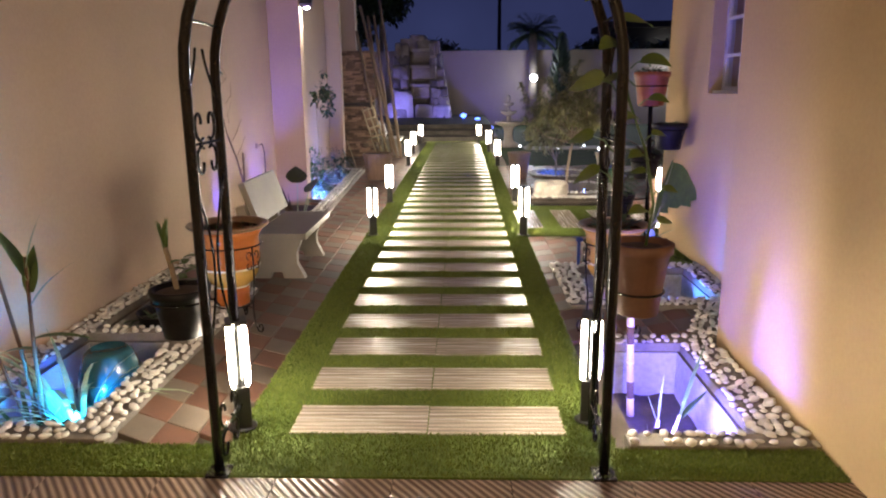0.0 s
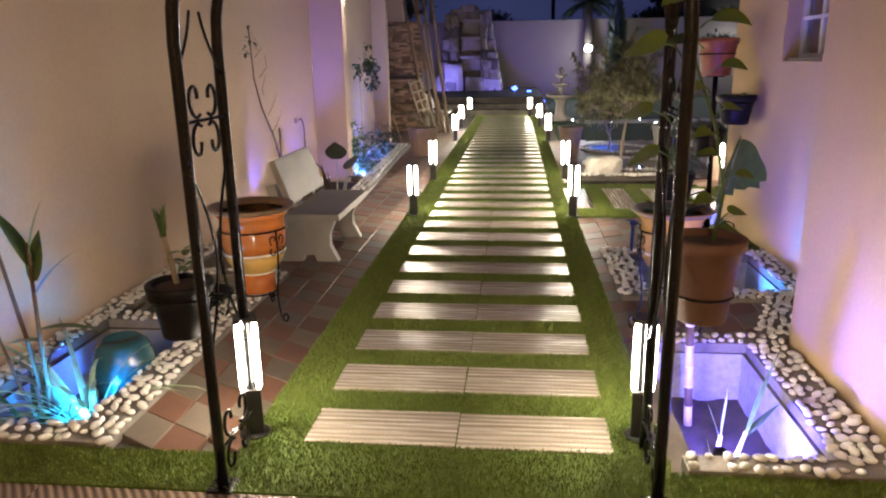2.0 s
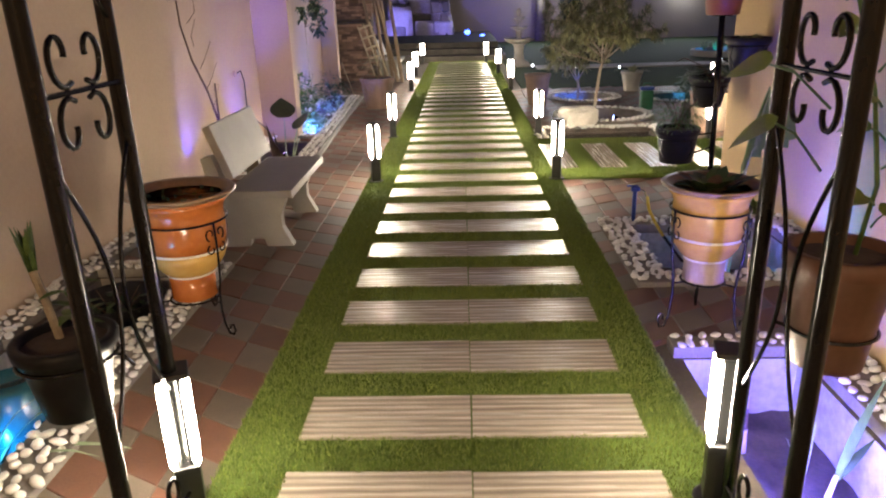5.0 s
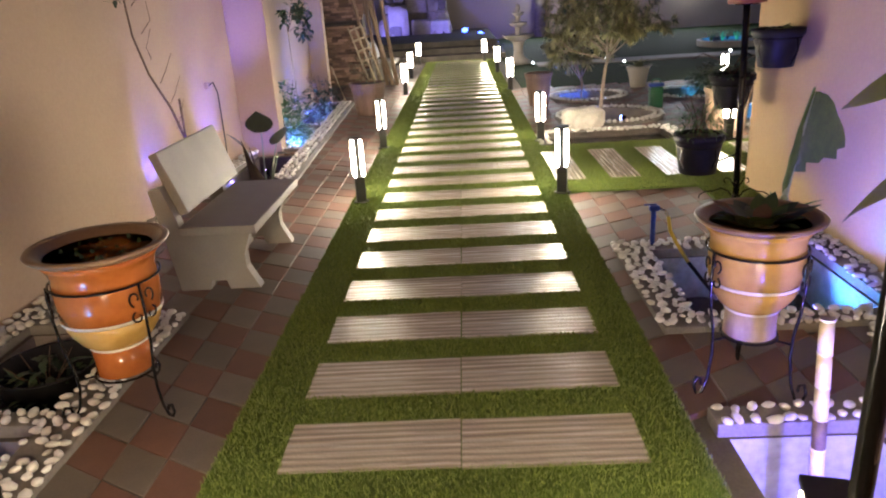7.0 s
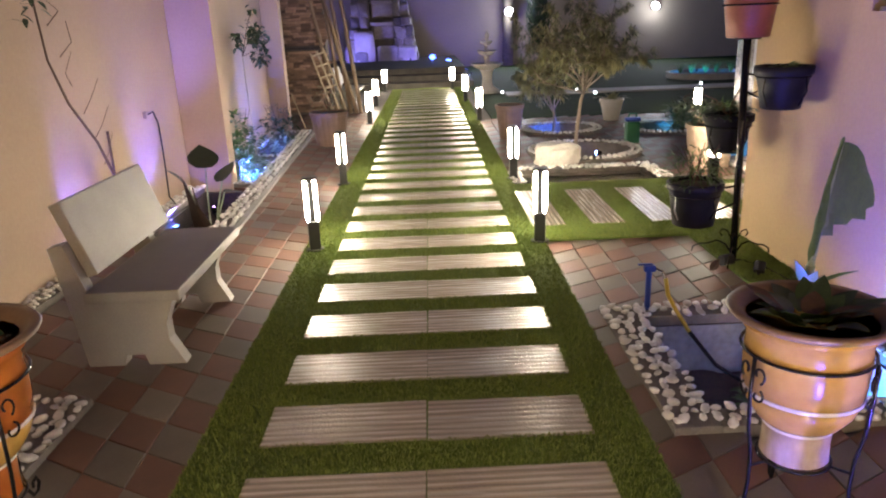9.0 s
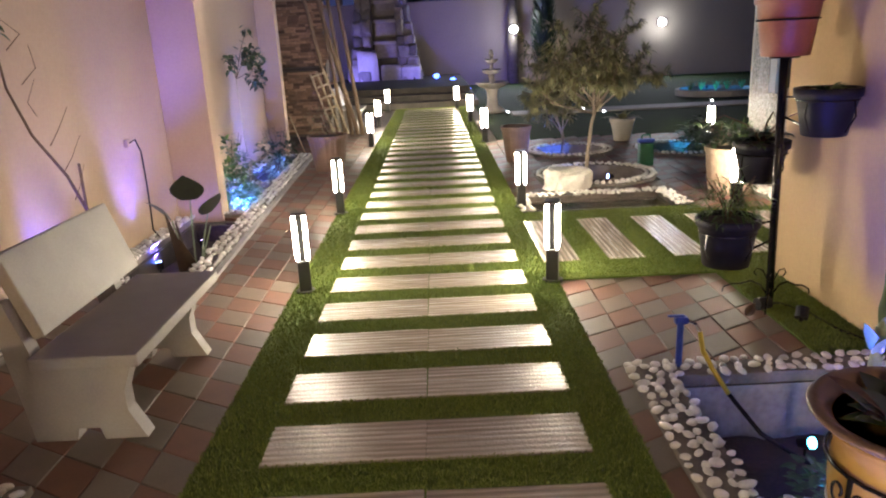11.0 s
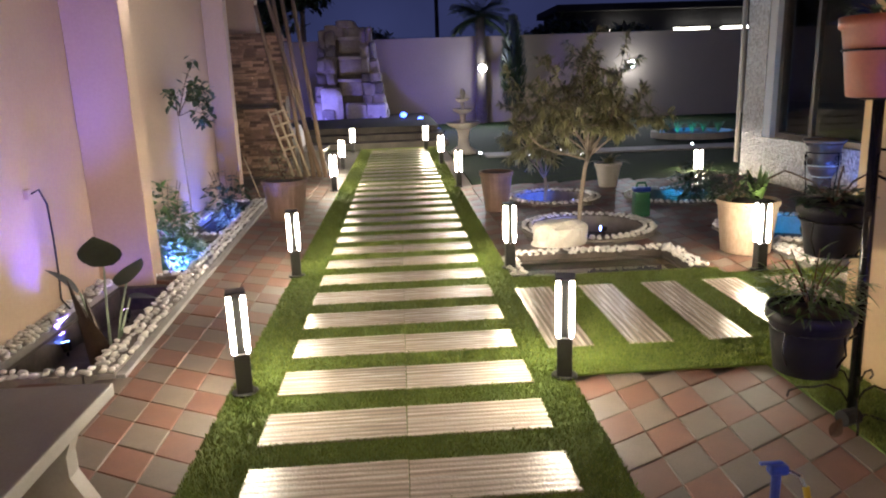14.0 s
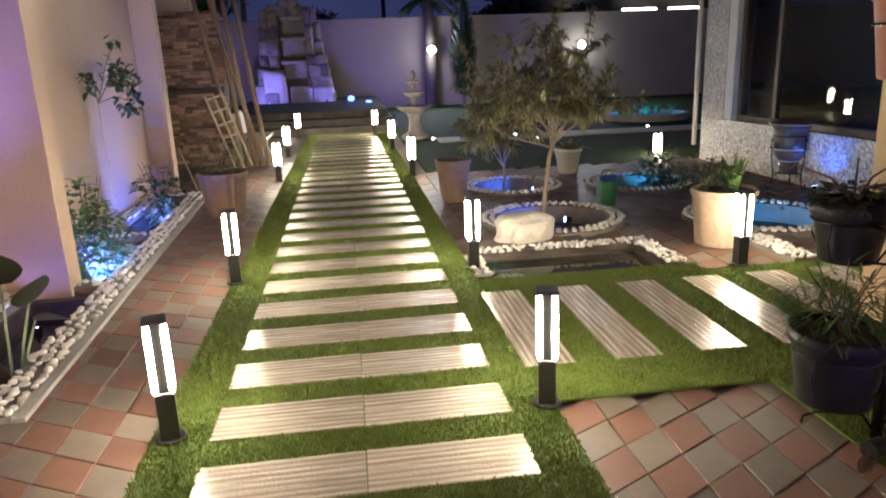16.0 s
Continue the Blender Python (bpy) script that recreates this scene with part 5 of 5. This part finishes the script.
bed_lamp(1.20, 6.00, -0.385, (1.05, 6.12, -0.15), (0.02, 0.8, 0.6), 6.0, LED_CYAN, 110)
bed_lamp(4.45, 7.7, -0.01, (4.72, 7.9, 0.6), BLUE, 26.0, LED_BLUE, 100)

# floodlights
def floodlight(x, y, z, aim, watts, label, colour=(0.86, 0.91, 1.0), k=1.0):
    t = thing("floodlight", x, y, z, label, "floodlight")
    d = (Vector(aim) - Vector((x, y, z))).normalized()
    m = look((0, 0, 0), d)
    part("housing", box(bmesh.new(), -0.17 * k, 0.17 * k, -0.12 * k, 0.12 * k, 0.0, 0.06, 0.01, m), FRAME_DARK, t)
    part("lens", swept([d * 0.001, d * 0.02, d * 0.04], 0.12 * k, 18, 0.06 * k), FLOOD, t, "glowing white lens")
    part("bracket", box(bmesh.new(), -0.02, 0.02, -0.02, 0.02, 0.061, 0.13, 0.0, m), FRAME_DARK, t)
    lamp = bpy.data.lights.new("flood", "SPOT")
    lamp.energy, lamp.color, lamp.spot_size, lamp.spot_blend, lamp.shadow_soft_size = watts, colour, radians(140), 0.6, 0.08
    ob = new("flood", lamp)
    e = Vector((x, y, z)) + d * 0.05
    spill = bpy.data.lights.new("flood_spill", "POINT")
    spill.energy, spill.color, spill.shadow_soft_size = watts * 0.05, colour, 0.10
    new("flood_spill", spill).matrix_basis = look(e + d * 0.30, e + d)
    ob.matrix_basis = look(e, e + d)


floodlight(2.78, 24.2, 1.75, (0.0, 12, 0), 650, "white floodlight strapped to the palm trunk")
floodlight(7.9, 24.88, 1.75, (6.0, 12, 0), 450, "white floodlight on the garden wall")
floodlight(-1.80, 6.37, 2.46, (-1.9, 8.3, 0), PILASTER_WATTS, "small white floodlight high on the plaster pilaster", (1.0, 0.93, 0.84), 0.45)
t = thing("porch_lamp", 0.0, -7.501, 3.1, "warm opal wall lamp over the entrance court", "wall lamp")
part("opal_shade", boxed(-0.35, 0.35, 0.0, 0.14, -0.12, 0.12, 0.03), glow("opal_warm", (1.0, 0.62, 0.30), 2.0), t)
lamp = bpy.data.lights.new("porch", "AREA")
lamp.shape, lamp.size, lamp.size_y, lamp.energy, lamp.color = "RECTANGLE", 0.7, 0.25, PORCH_WATTS, (1.0, 0.68, 0.38)
new("porch", lamp).matrix_basis = look((0.0, -7.2, 3.1), (0.0, 0.0, 1.0))

# ---- far end: rock cascade, fountain, walls, trees ----
fall = thing("rock_cascade", -1.42, 22.5, 0.3, "stacked rock cascade with ledges against the garden wall", "waterfall")
q = random.Random(2)
bm = bmesh.new()
rough_rock(bm, (-0.02, 1.25, 1.1), (1.7, 1.1, 3.1), 11, 4, 0.25, 0.6)
part("rock_core", bm, ROCK_DARK, fall)


def cascade_rock(name, x, y, z, wx, wy, wz, seed, mat, boxy=0.56, amount=0.9):
    bm = bmesh.new()
    rough_rock(bm, (x, y, z), (wx, wy, wz), seed, 3, amount, boxy)
    part(name, bm, mat, fall)


# two tapering piers of blocky rocks either side of the channel
for side in (-1, 1):
    z, lvl = -0.1, 0
    while z < 2.55:
        hh = q.uniform(0.30, 0.50)
        u = (z + hh / 2) / 3.0
        outer = (-1.10 + 0.30 * u) if side < 0 else (1.16 - 0.52 * u)
        inner = side * (0.42 - 0.05 * u)
        wd = abs(outer - inner)
        cut = q.uniform(0.4, 0.6)
        for lo, hi in ((0.0, cut), (cut, 1.0)):
            xc = inner + (outer - inner) * (lo + hi) / 2
            cascade_rock("rock", xc, 0.25 + 0.50 * u + 0.15 * lo + q.uniform(-.08, .08), z + hh / 2 + q.uniform(-.05, .05), wd * (hi - lo) * 1.12, 0.75, hh * q.uniform(0.95, 1.2), 7 * lvl + 3 * side + int(20 * lo) + 20, ROCK if q.random() < 0.7 else ROCK_DARK, 0.40, 0.75)
        z += hh * 0.95
        lvl += 1
for x, z, w, h in ((-0.38, 2.62, 0.62, 0.42), (0.22, 2.60, 0.60, 0.40), (-0.05, 2.84, 0.62, 0.26)):
    cascade_rock("rock", x, 0.95, z, w, 0.7, h, int(90 + 10 * x), ROCK, 0.42, 0.7)
# the stepped channel: flat slabs that overhang dark gaps
for y, z, h, w in ((0.34, 0.98, 0.46, 0.84), (0.52, 1.62, 0.48, 0.82), (0.70, 2.22, 0.42, 0.76)):
    cascade_rock("ledge", 0.10, y + 0.25, z, w, 0.55, h, int(z * 30), ROCK, 0.25, 0.35)
    cascade_rock("ledge", 0.10, y + 0.16, z + h / 2, w + 0.06, 0.62, 0.10, int(z * 40), ROCK_PALE, 0.28, 0.5)
cascade_rock("base_slab", 0.18, 0.0, 0.25, 0.62, 0.30, 0.60, 71, ROCK_PALE, 0.28, 0.45)
cascade_rock("base_slab", 0.80, 0.04, 0.24, 0.62, 0.30, 0.58, 73, ROCK_PALE, 0.28, 0.45)
cascade_rock("base_slab", -0.52, 0.02, 0.45, 0.62, 0.34, 1.05, 77, ROCK_PALE, 0.34, 0.6)
cascade_rock("base_slab", -0.98, 0.16, 0.25, 0.42, 0.4, 0.66, 79, ROCK, 0.36, 0.5)
MARKER = glow("marker_blue", (0.05, 0.12, 1.0), 12)
for x, c, l in ((-2.45, BLUE, LED_BLUE), (-0.5, BLUE, LED_BLUE)):
    bed_lamp(x, 21.2, 0.40, (x + 0.15, 22.6, 0.8), (0.22, 0.20, 1.0), 130 if x < -1 else 60, l, 80)
for x, y in ((0.25, 21.6), (0.85, 21.0), (1.25, 20.4)):
    bed_lamp(x, y, 0.28 if x < 1.0 else 0.0, (x + 0.5, 25, 1.4), VIOLET, 240, LED_BLUE, 140)
for x, y, z in ((0.15, 21.0, 0.39), (0.62, 21.0, 0.25), (1.04, 20.6, -0.02)):
    t = thing("marker_light", x, y, z, "round blue marker light near the rock cascade", "marker light", "blue marker lights")
    part("stem", swept([(0, 0, 0), (0, 0, 0.06)], 0.015, 6), BLACK_PLASTIC, t)
    part("globe", turned([(0.02, 0.05), (0.075, 0.08), (0.09, 0.12), (0.07, 0.17), (0.01, 0.19)], n=14), MARKER, t, "glowing blue globe")
for x, y in ((2.3, 13.3), (3.0, 14.0), (3.2, 13.2), (5.6, 14.2), (1.5, 14.0)):
    t = thing("path_light", x, y, 0.0, "tiny white path light at the lawn edge", "path light", "tiny path lights")
    part("stem", swept([(0, 0, -0.015), (0, 0, 0.05)], 0.01, 6), BLACK_PLASTIC, t)
    part("lens", turned([(0.012, 0.05), (0.025, 0.06), (0.02, 0.08), (0.005, 0.09)], n=10), glow("path_light_lens", (0.8, 0.9, 1.0), 12), t)
f = thing("tiered_fountain", 1.27, 14.85, 0.0, "three-tiered pale stone garden fountain", "fountain")
part("pedestal", turned([(0.26, -0.015), (0.26, 0.04), (0.20, 0.08), (0.12, 0.14), (0.10, 0.30), (0.12, 0.42), (0.16, 0.47)], n=24), FOUNTAIN_STONE, f, smooth=True)
part("basin", turned([(0.12, 0.47), (0.25, 0.51), (0.34, 0.58), (0.35, 0.60), (0.33, 0.605), (0.25, 0.57), (0.06, 0.56)], n=28), FOUNTAIN_STONE, f, smooth=True)
part("stem", turned([(0.07, 0.56), (0.05, 0.65), (0.06, 0.76)], n=14), FOUNTAIN_STONE, f, smooth=True)
part("basin", turned([(0.06, 0.76), (0.15, 0.79), (0.21, 0.85), (0.20, 0.86), (0.14, 0.83), (0.04, 0.82)], n=24), FOUNTAIN_STONE, f, smooth=True)
part("stem", turned([(0.05, 0.82), (0.035, 0.9), (0.04, 0.98)], n=14), FOUNTAIN_STONE, f, smooth=True)
part("basin", turned([(0.04, 0.98), (0.10, 1.0), (0.14, 1.05), (0.13, 1.06), (0.09, 1.04), (0.03, 1.03)], n=24), FOUNTAIN_STONE, f, smooth=True)
part("finial", turned([(0.03, 1.03), (0.025, 1.1), (0.05, 1.14), (0.04, 1.2), (0.01, 1.25)], n=12), FOUNTAIN_STONE, f, smooth=True)

# stone-clad wall beyond the house, with ledge stones as pieces
cl = structure("wall_clad", boxed(-6.0, -1.75, 12.45, 12.8, -0.1, 2.2), MORTAR, "wall faced with brown split ledge stones", "wall")
stone_mes = []
for k in range(8):
    bm = bmesh.new()
    L_, D_ = rnd.uniform(0.07, 0.19), rnd.uniform(0.025, 0.075)
    box(bm, 0, L_, -D_, 0, 0.002, 0.043, 0.004)
    me = bpy.data.meshes.new("ledge_stone")
    bm.to_mesh(me)
    bm.free()
    me.materials.append(LEDGE_STONE)
    stone_mes.append((me, L_))
for row in range(48):
    x = -2.62 + rnd.uniform(-0.1, 0.05)
    while x < -1.80 and (row < 23 or row > 24):
        me, L_ = rnd.choice(stone_mes)
        ob = new("ledge_stone", me)
        ob.parent = cl
        ob.matrix_basis = pose(x, 12.449, 0.046 * row, 0, rnd.uniform(-1.5, 1.5), 0)
        x += L_ + 0.003
# ledge in dark stone: the shadow line at mid height is in its colour
part("stone_ledge", boxed(-2.9, -1.74, 12.33, 12.45, 1.085, 1.125, 0.008), DARK_STONE, cl, "projecting stone ledge, toned dark for the shadow along it")
t = thing("timber_prop", -1.47, 12.1, 0.0, "weathered timber poles leaning against the clad wall", "timber")
for dx, top in ((0.0, (-0.35, 0.25, 2.9)), (0.12, (-0.22, 0.25, 2.9)), (0.22, (-0.5, 0.2, 3.1)), (0.30, (-0.10, 0.3, 3.2)), (-0.1, (-0.6, 0.28, 2.6))):
    part("pole", swept([(dx, 0, -0.03), top], 0.035, 8, 0.03), TIMBER, t, smooth=True)
t = thing("lattice_frame", -1.50, 11.9, 0.0, "pale wooden lattice frame leaning on the poles", "lattice")
t.matrix_basis = pose(-1.50, 11.9, 0.0, -6, -17, 8)
for k in range(2, 6):
    part("slat", boxed(-0.13, 0.13, -0.01, 0.01, 0.10 + 0.19 * k, 0.13 + 0.19 * k, 0.003), CANE, t)
for k in (-1, 0, 1):
    part("slat", boxed(0.115 * k - 0.014, 0.115 * k + 0.014, -0.022, -0.0101, 0.0, 1.12, 0.003), CANE, t)
b2 = copy_thing(bench, pose(-1.50, 13.4, -0.03, 0, 0, 0))
tagged(b2, "pale grey cast stone bench beside the clad wall", "bench")


def palm(x, y, h, crown, label):
    t = thing("palm_tree", x, y, 0.0, label, "palm tree")
    part("trunk", swept([(0, 0, -0.03), (0.03, 0, h * 0.5), (0.0, 0, h)], 0.20, 10, 0.15), BARK, t, smooth=True)
    qq = random.Random(int(x * 10))
    for k in range(40):
        a, el = k * 2.4, qq.uniform(-0.25, 1.1)
        d = Vector((math.cos(a) * math.cos(el), math.sin(a) * math.cos(el), math.sin(el)))
        pts, p0 = [], Vector((0, 0, h))
        for i in range(7):
            pts.append(p0.copy())
            p0 = p0 + d * crown / 6
            d = (d + Vector((0, 0, -0.16))).normalized()
        bm = bmesh.new()
        sweep(bm, pts, 0.018, 4, 0.006)
        for i in range(1, 6):
            for s in (-1, 1):
                for u in (0.0, 0.5):
                    c = pts[i].lerp(pts[i + 1], u)
                    ax = (pts[i + 1] - pts[i]).normalized()
                    blade(bm, c, ax * 0.6 + ax.cross(Vector((0, 0, 1))) * s, crown * 0.34, 0.06, 0.5, 2)
        part("frond", bm, LEAF_DARK, t)
    return t


palm(2.75, 24.45, 3.35, 1.0, "date palm with a bushy dark crown at the wall")
t = thing("cypress", 3.75, 24.0, 0.0, "slim dark cypress before the garden wall", "tree")
part("trunk", swept([(0, 0, -0.03), (0, 0, 2.6)], 0.06, 6, 0.02), BARK, t)
bm = bmesh.new()
for k in range(1500):
    z = rnd.uniform(0.3, 3.2)
    rr = 0.42 * math.sin(math.pi * min(1, (z + 0.25) / 3.6)) ** 0.8 * math.sqrt(rnd.random())
    a = rnd.uniform(0, 6.28)
    blade(bm, (rr * math.cos(a), rr * math.sin(a), z), (math.cos(a) * .4, math.sin(a) * .4, 1), 0.22, 0.07, 0.1, 2)
part("crown", bm, LEAF_DARK, t)
for x, y, r, h in ((-1.3, 33, 2.0, 3.9), (6.6, 30, 1.6, 4.0), (9.3, 30, 1.3, 3.8), (-5.2, 27, 2.2, 5.2), (-3.35, 27.6, 1.5, 6.6)):
    t = thing("far_tree", x, y, 0.0, "dark tree silhouette beyond the garden wall", "tree")
    part("trunk", swept([(0, 0, -0.04), (0.1, 0, h * 0.7)], 0.16, 6, 0.08), BARK, t)
    bm = bmesh.new()
    for k in range(1900):
        v = Vector((rnd.gauss(0, 1), rnd.gauss(0, 1), rnd.gauss(0, 1))).normalized() * r * (0.45 + 0.55 * rnd.random()) * (0.8 + 0.4 * noise.noise(Vector((k * .7, x, 0))))
        blade(bm, (v.x, v.y, h * 0.72 + v.z * 0.55), (rnd.uniform(-1, 1), rnd.uniform(-1, 1), rnd.uniform(-.6, .8)), 0.4, 0.16, 0.4, 2)
    part("crown", bm, LEAF_DARK, t)
t = thing("utility_pole", 2.15, 38, 0.0, "dark utility pole beyond the garden wall", "utility pole")
part("pole", swept([(0, 0, -0.04), (0, 0, 7.8)], 0.12, 8, 0.09), FAR_DARK, t)
n = thing("neighbour_building", 13.5, 33.5, 0.0, "dark neighbouring building with a lit strip under its roof", "building")
part("wall", boxed(-6, 7, 0, 4, -0.04, 4.2), FAR_DARK, n)
part("roof", boxed(-6.3, 7.3, -0.4, 4.3, 4.201, 4.5, 0.02), FAR_DARK, n)
for x0, x1 in ((-3.9, -2.7), (-0.9, 0.7), (1.3, 2.8)):
    part("strip_light", boxed(x0, x1, -0.30, -0.15, 3.27, 3.37, 0.01), STRIP, n, "glowing white strip light")
    part("light_bracket", boxed(x0, x1, -0.15, -0.001, 3.25, 3.39), FAR_DARK, n)
t = thing("downpipe_post", 5.35, 11.9, 0.0, "pale metal post standing on the lawn edge", "post")
part("post", swept([(0, 0, -0.03), (0, 0, 3.4)], 0.035, 10), WHITE_POT, t)
t = thing("far_planter", 6.6, 16.6, 0.0, "low round far planter lit in turquoise", "planter")
part("rim", turned([(0.9, -0.016), (0.9, 0.12), (0.82, 0.13), (0.8, 0.05)], n=32), CONCRETE, t)
for k in range(5):
    bm = bmesh.new()
    for j in range(10):
        a = j * 0.63
        blade(bm, (0.3 * k - 0.6, 0.1 * (k % 2), 0.05), (math.cos(a) * .4, math.sin(a) * .4, 1), 0.32, 0.03, 0.4, 3)
    part("tuft", bm, LEAF, t)
bed_lamp(6.2, 16.1, 0.13, (6.7, 16.9, 0.35), CYAN, 65.0, LED_CYAN, 130)


# ---- paving pieces, last ----
path = tagged(new("garden_path"), "stepping path of wood-look tiles in green turf", "path", kind="structure")
bm = boxed(-0.2985, 0.2985, 0.0, SLAB_D, -0.028, 0.002, 0.0025)
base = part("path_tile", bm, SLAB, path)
tile = base.data
q = random.Random(3)
for k in range(36):
    for s in (0, 1):
        ob = base if (k == 0 and s == 0) else new("path_tile", tile)
        ob.parent = path
        ob.matrix_basis = pose(-0.3 + 0.6 * s + q.uniform(-.002, .002), k * SLAB_P + q.uniform(-.004, .004), q.uniform(-.0015, .0015), 0, 0, q.uniform(-.4, .4))
side = tagged(new("side_path"), "branch path of long wood-look tiles in green turf", "path", kind="structure")
bm = boxed(-0.5475, 0.5475, 0.0, 0.245, -0.028, 0.002, 0.0025)
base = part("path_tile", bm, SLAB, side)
for k in range(9):
    ob = base if k == 0 else new("path_tile", base.data)
    ob.parent = side
    ob.matrix_basis = pose(0.755 + 0.432 * k + 0.245, 5.025 - 0.004 * k, 0, 0, 0, 90 + q.uniform(-.5, .5))


def rhomb(name, b, mat, side):
    """A lozenge paver: upright sides, slanted by b."""
    a, b = Vector((0, side * 0.985, 0)), Vector((b[0] * 0.985, b[1] * 0.985, 0))
    bm = bmesh.new()
    c = [Vector((0, 0, 0)), b, a + b, a]
    mid = sum(c, Vector()) / 4
    rings = []
    for z, s in ((-0.028, 1.0), (-0.0025, 0.995), (0.0, 0.965)):
        rings.append([bm.verts.new(mid + (p - mid) * s + Vector((0, 0, z))) for p in c])
    for r0, r1 in zip(rings, rings[1:]):
        for k in range(4):
            bm.faces.new((r0[k], r0[(k + 1) % 4], r1[(k + 1) % 4], r1[k]))
    bm.faces.new(rings[-1])
    me = bpy.data.meshes.new(name)
    bm.to_mesh(me)
    bm.free()
    me.materials.append(mat)
    return me


def blocked(x, y):
    for x0, y0, x1, y1, *_ in PITS and [(p[0] - 0.10, p[2] - 0.10, p[1] + 0.08, p[3] + 0.10) for p in PITS]:
        if x0 < x < x1 and y0 < y < y1:
            return True
    return any(math.hypot(x - cx, y - cy) < r - 0.01 for cx, cy, r, _ in CIRCLES)


def pave(parent, origin, b, x0, x1, y0, y1, side):
    reds, greys = rhomb("paver", b, RED_PAVER, side), rhomb("paver", b, GREY_PAVER, side)
    for i in range(int((x0 - origin[0]) / b[0]) - 1, int((x1 - origin[0]) / b[0]) + 2):
        for j in range(-80, 90):
            x, y = origin[0] + i * b[0], origin[1] + i * b[1] + side * j
            cx, cy = x + b[0] / 2, y + b[1] / 2 + 0.1
            if not (x0 < cx < x1 and y0 < cy < y1) or blocked(cx, cy):
                continue
            if any(tx0 + 0.10 < cx < tx1 - 0.10 and ty0 + 0.10 < cy < ty1 - 0.10 for tx0, tx1, ty0, ty1 in TURF):
                continue
            red = (i + j) % 2 == 0
            z = -0.0145 + q.uniform(-.0015, .0015)
            ob = new("paver", reds if red else greys)
            ob.parent = parent
            ob.matrix_basis = pose(x, y, z, q.uniform(-.5, .5), q.uniform(-.5, .5), q.uniform(-.8, .8))


left = tagged(new("pavement_left"), "red and grey lozenge pavers in a checker", "pavement", kind="structure")
pave(left, (-1.19, 4.33), (0.185, -0.10), -2.14, -0.72, -0.05, 12.3, 0.2)
right = tagged(new("pavement_right"), "red and grey lozenge pavers in a checker", "pavement", kind="structure")
pave(right, (0.96, 3.766), (0.172, 0.096), 0.70, 2.1, -0.05, 4.2, 0.193)
court = tagged(new("pavement_court"), "red and grey lozenge pavers round the round beds", "pavement", kind="structure")
pave(court, (0.96, 3.766), (0.172, 0.096), 0.70, 4.68, 5.66, 10.55, 0.193)

# white pebbles on the kerbs
peb = []
for k in range(7):
    bm = bmesh.new()
    bmesh.ops.create_uvsphere(bm, u_segments=7, v_segments=5, radius=0.5)
    for v in bm.verts:
        v.co *= 1 + 0.28 * noise.noise(v.co * 1.7 + Vector((k * 5.3, 0, 0)))
        v.co = Vector((v.co.x, v.co.y * 0.78, v.co.z * 0.52))
    me = bpy.data.meshes.new("pebble")
    bm.to_mesh(me)
    bm.free()
    me.materials.append(PEBBLE)
    me.polygons.foreach_set("use_smooth", [True] * len(me.polygons))
    peb.append(me)


def pebble(parent, x, y, z, s):
    ob = new("pebble", q.choice(peb))
    ob.parent = parent
    ob.matrix_basis = pose(x, y, z, q.uniform(-18, 18), q.uniform(-18, 18), q.uniform(0, 360)) @ Matrix.Diagonal((s * q.uniform(0.85, 1.3), s, s * q.uniform(0.8, 1.15), 1))


for x0, y0, x1, y1, wd, top in BANDS:
    far = min(y0, y1) > 4.3
    border = tagged(new("pebble_border"), "row of smooth white pebbles set on a grey kerb", "pebbles", kind="structure")
    L_ = math.hypot(x1 - x0, y1 - y0)
    ux, uy = (x1 - x0) / L_, (y1 - y0) / L_
    rows = max(2, round(wd / 0.044))
    step = 0.050
    for r in range(rows):
        s = q.uniform(0, step)
        while s < L_:
            off = ((r + 0.5) / rows - 0.5) * (wd + 0.03) + q.uniform(-.014, .014)
            if q.random() > 0.05:
                pebble(border, x0 + ux * s - uy * off, y0 + uy * s + ux * off, top + 0.009, q.uniform(0.035, 0.056))
            s += step * q.uniform(0.75, 1.45)
for cx, cy, r, i in CIRCLES:
    border = tagged(new("pebble_border"), "ring of smooth white pebbles on a round bed", "pebbles", kind="structure")
    for ring_r in ((r + i) / 2 - 0.035, (r + i) / 2 + 0.035):
        n = int(2 * math.pi * ring_r / 0.066)
        for k in range(n):
            a = 2 * math.pi * (k + q.uniform(-.2, .2)) / n
            pebble(border, cx + ring_r * math.cos(a), cy + ring_r * math.sin(a), 0.015, q.uniform(0.045, 0.065))
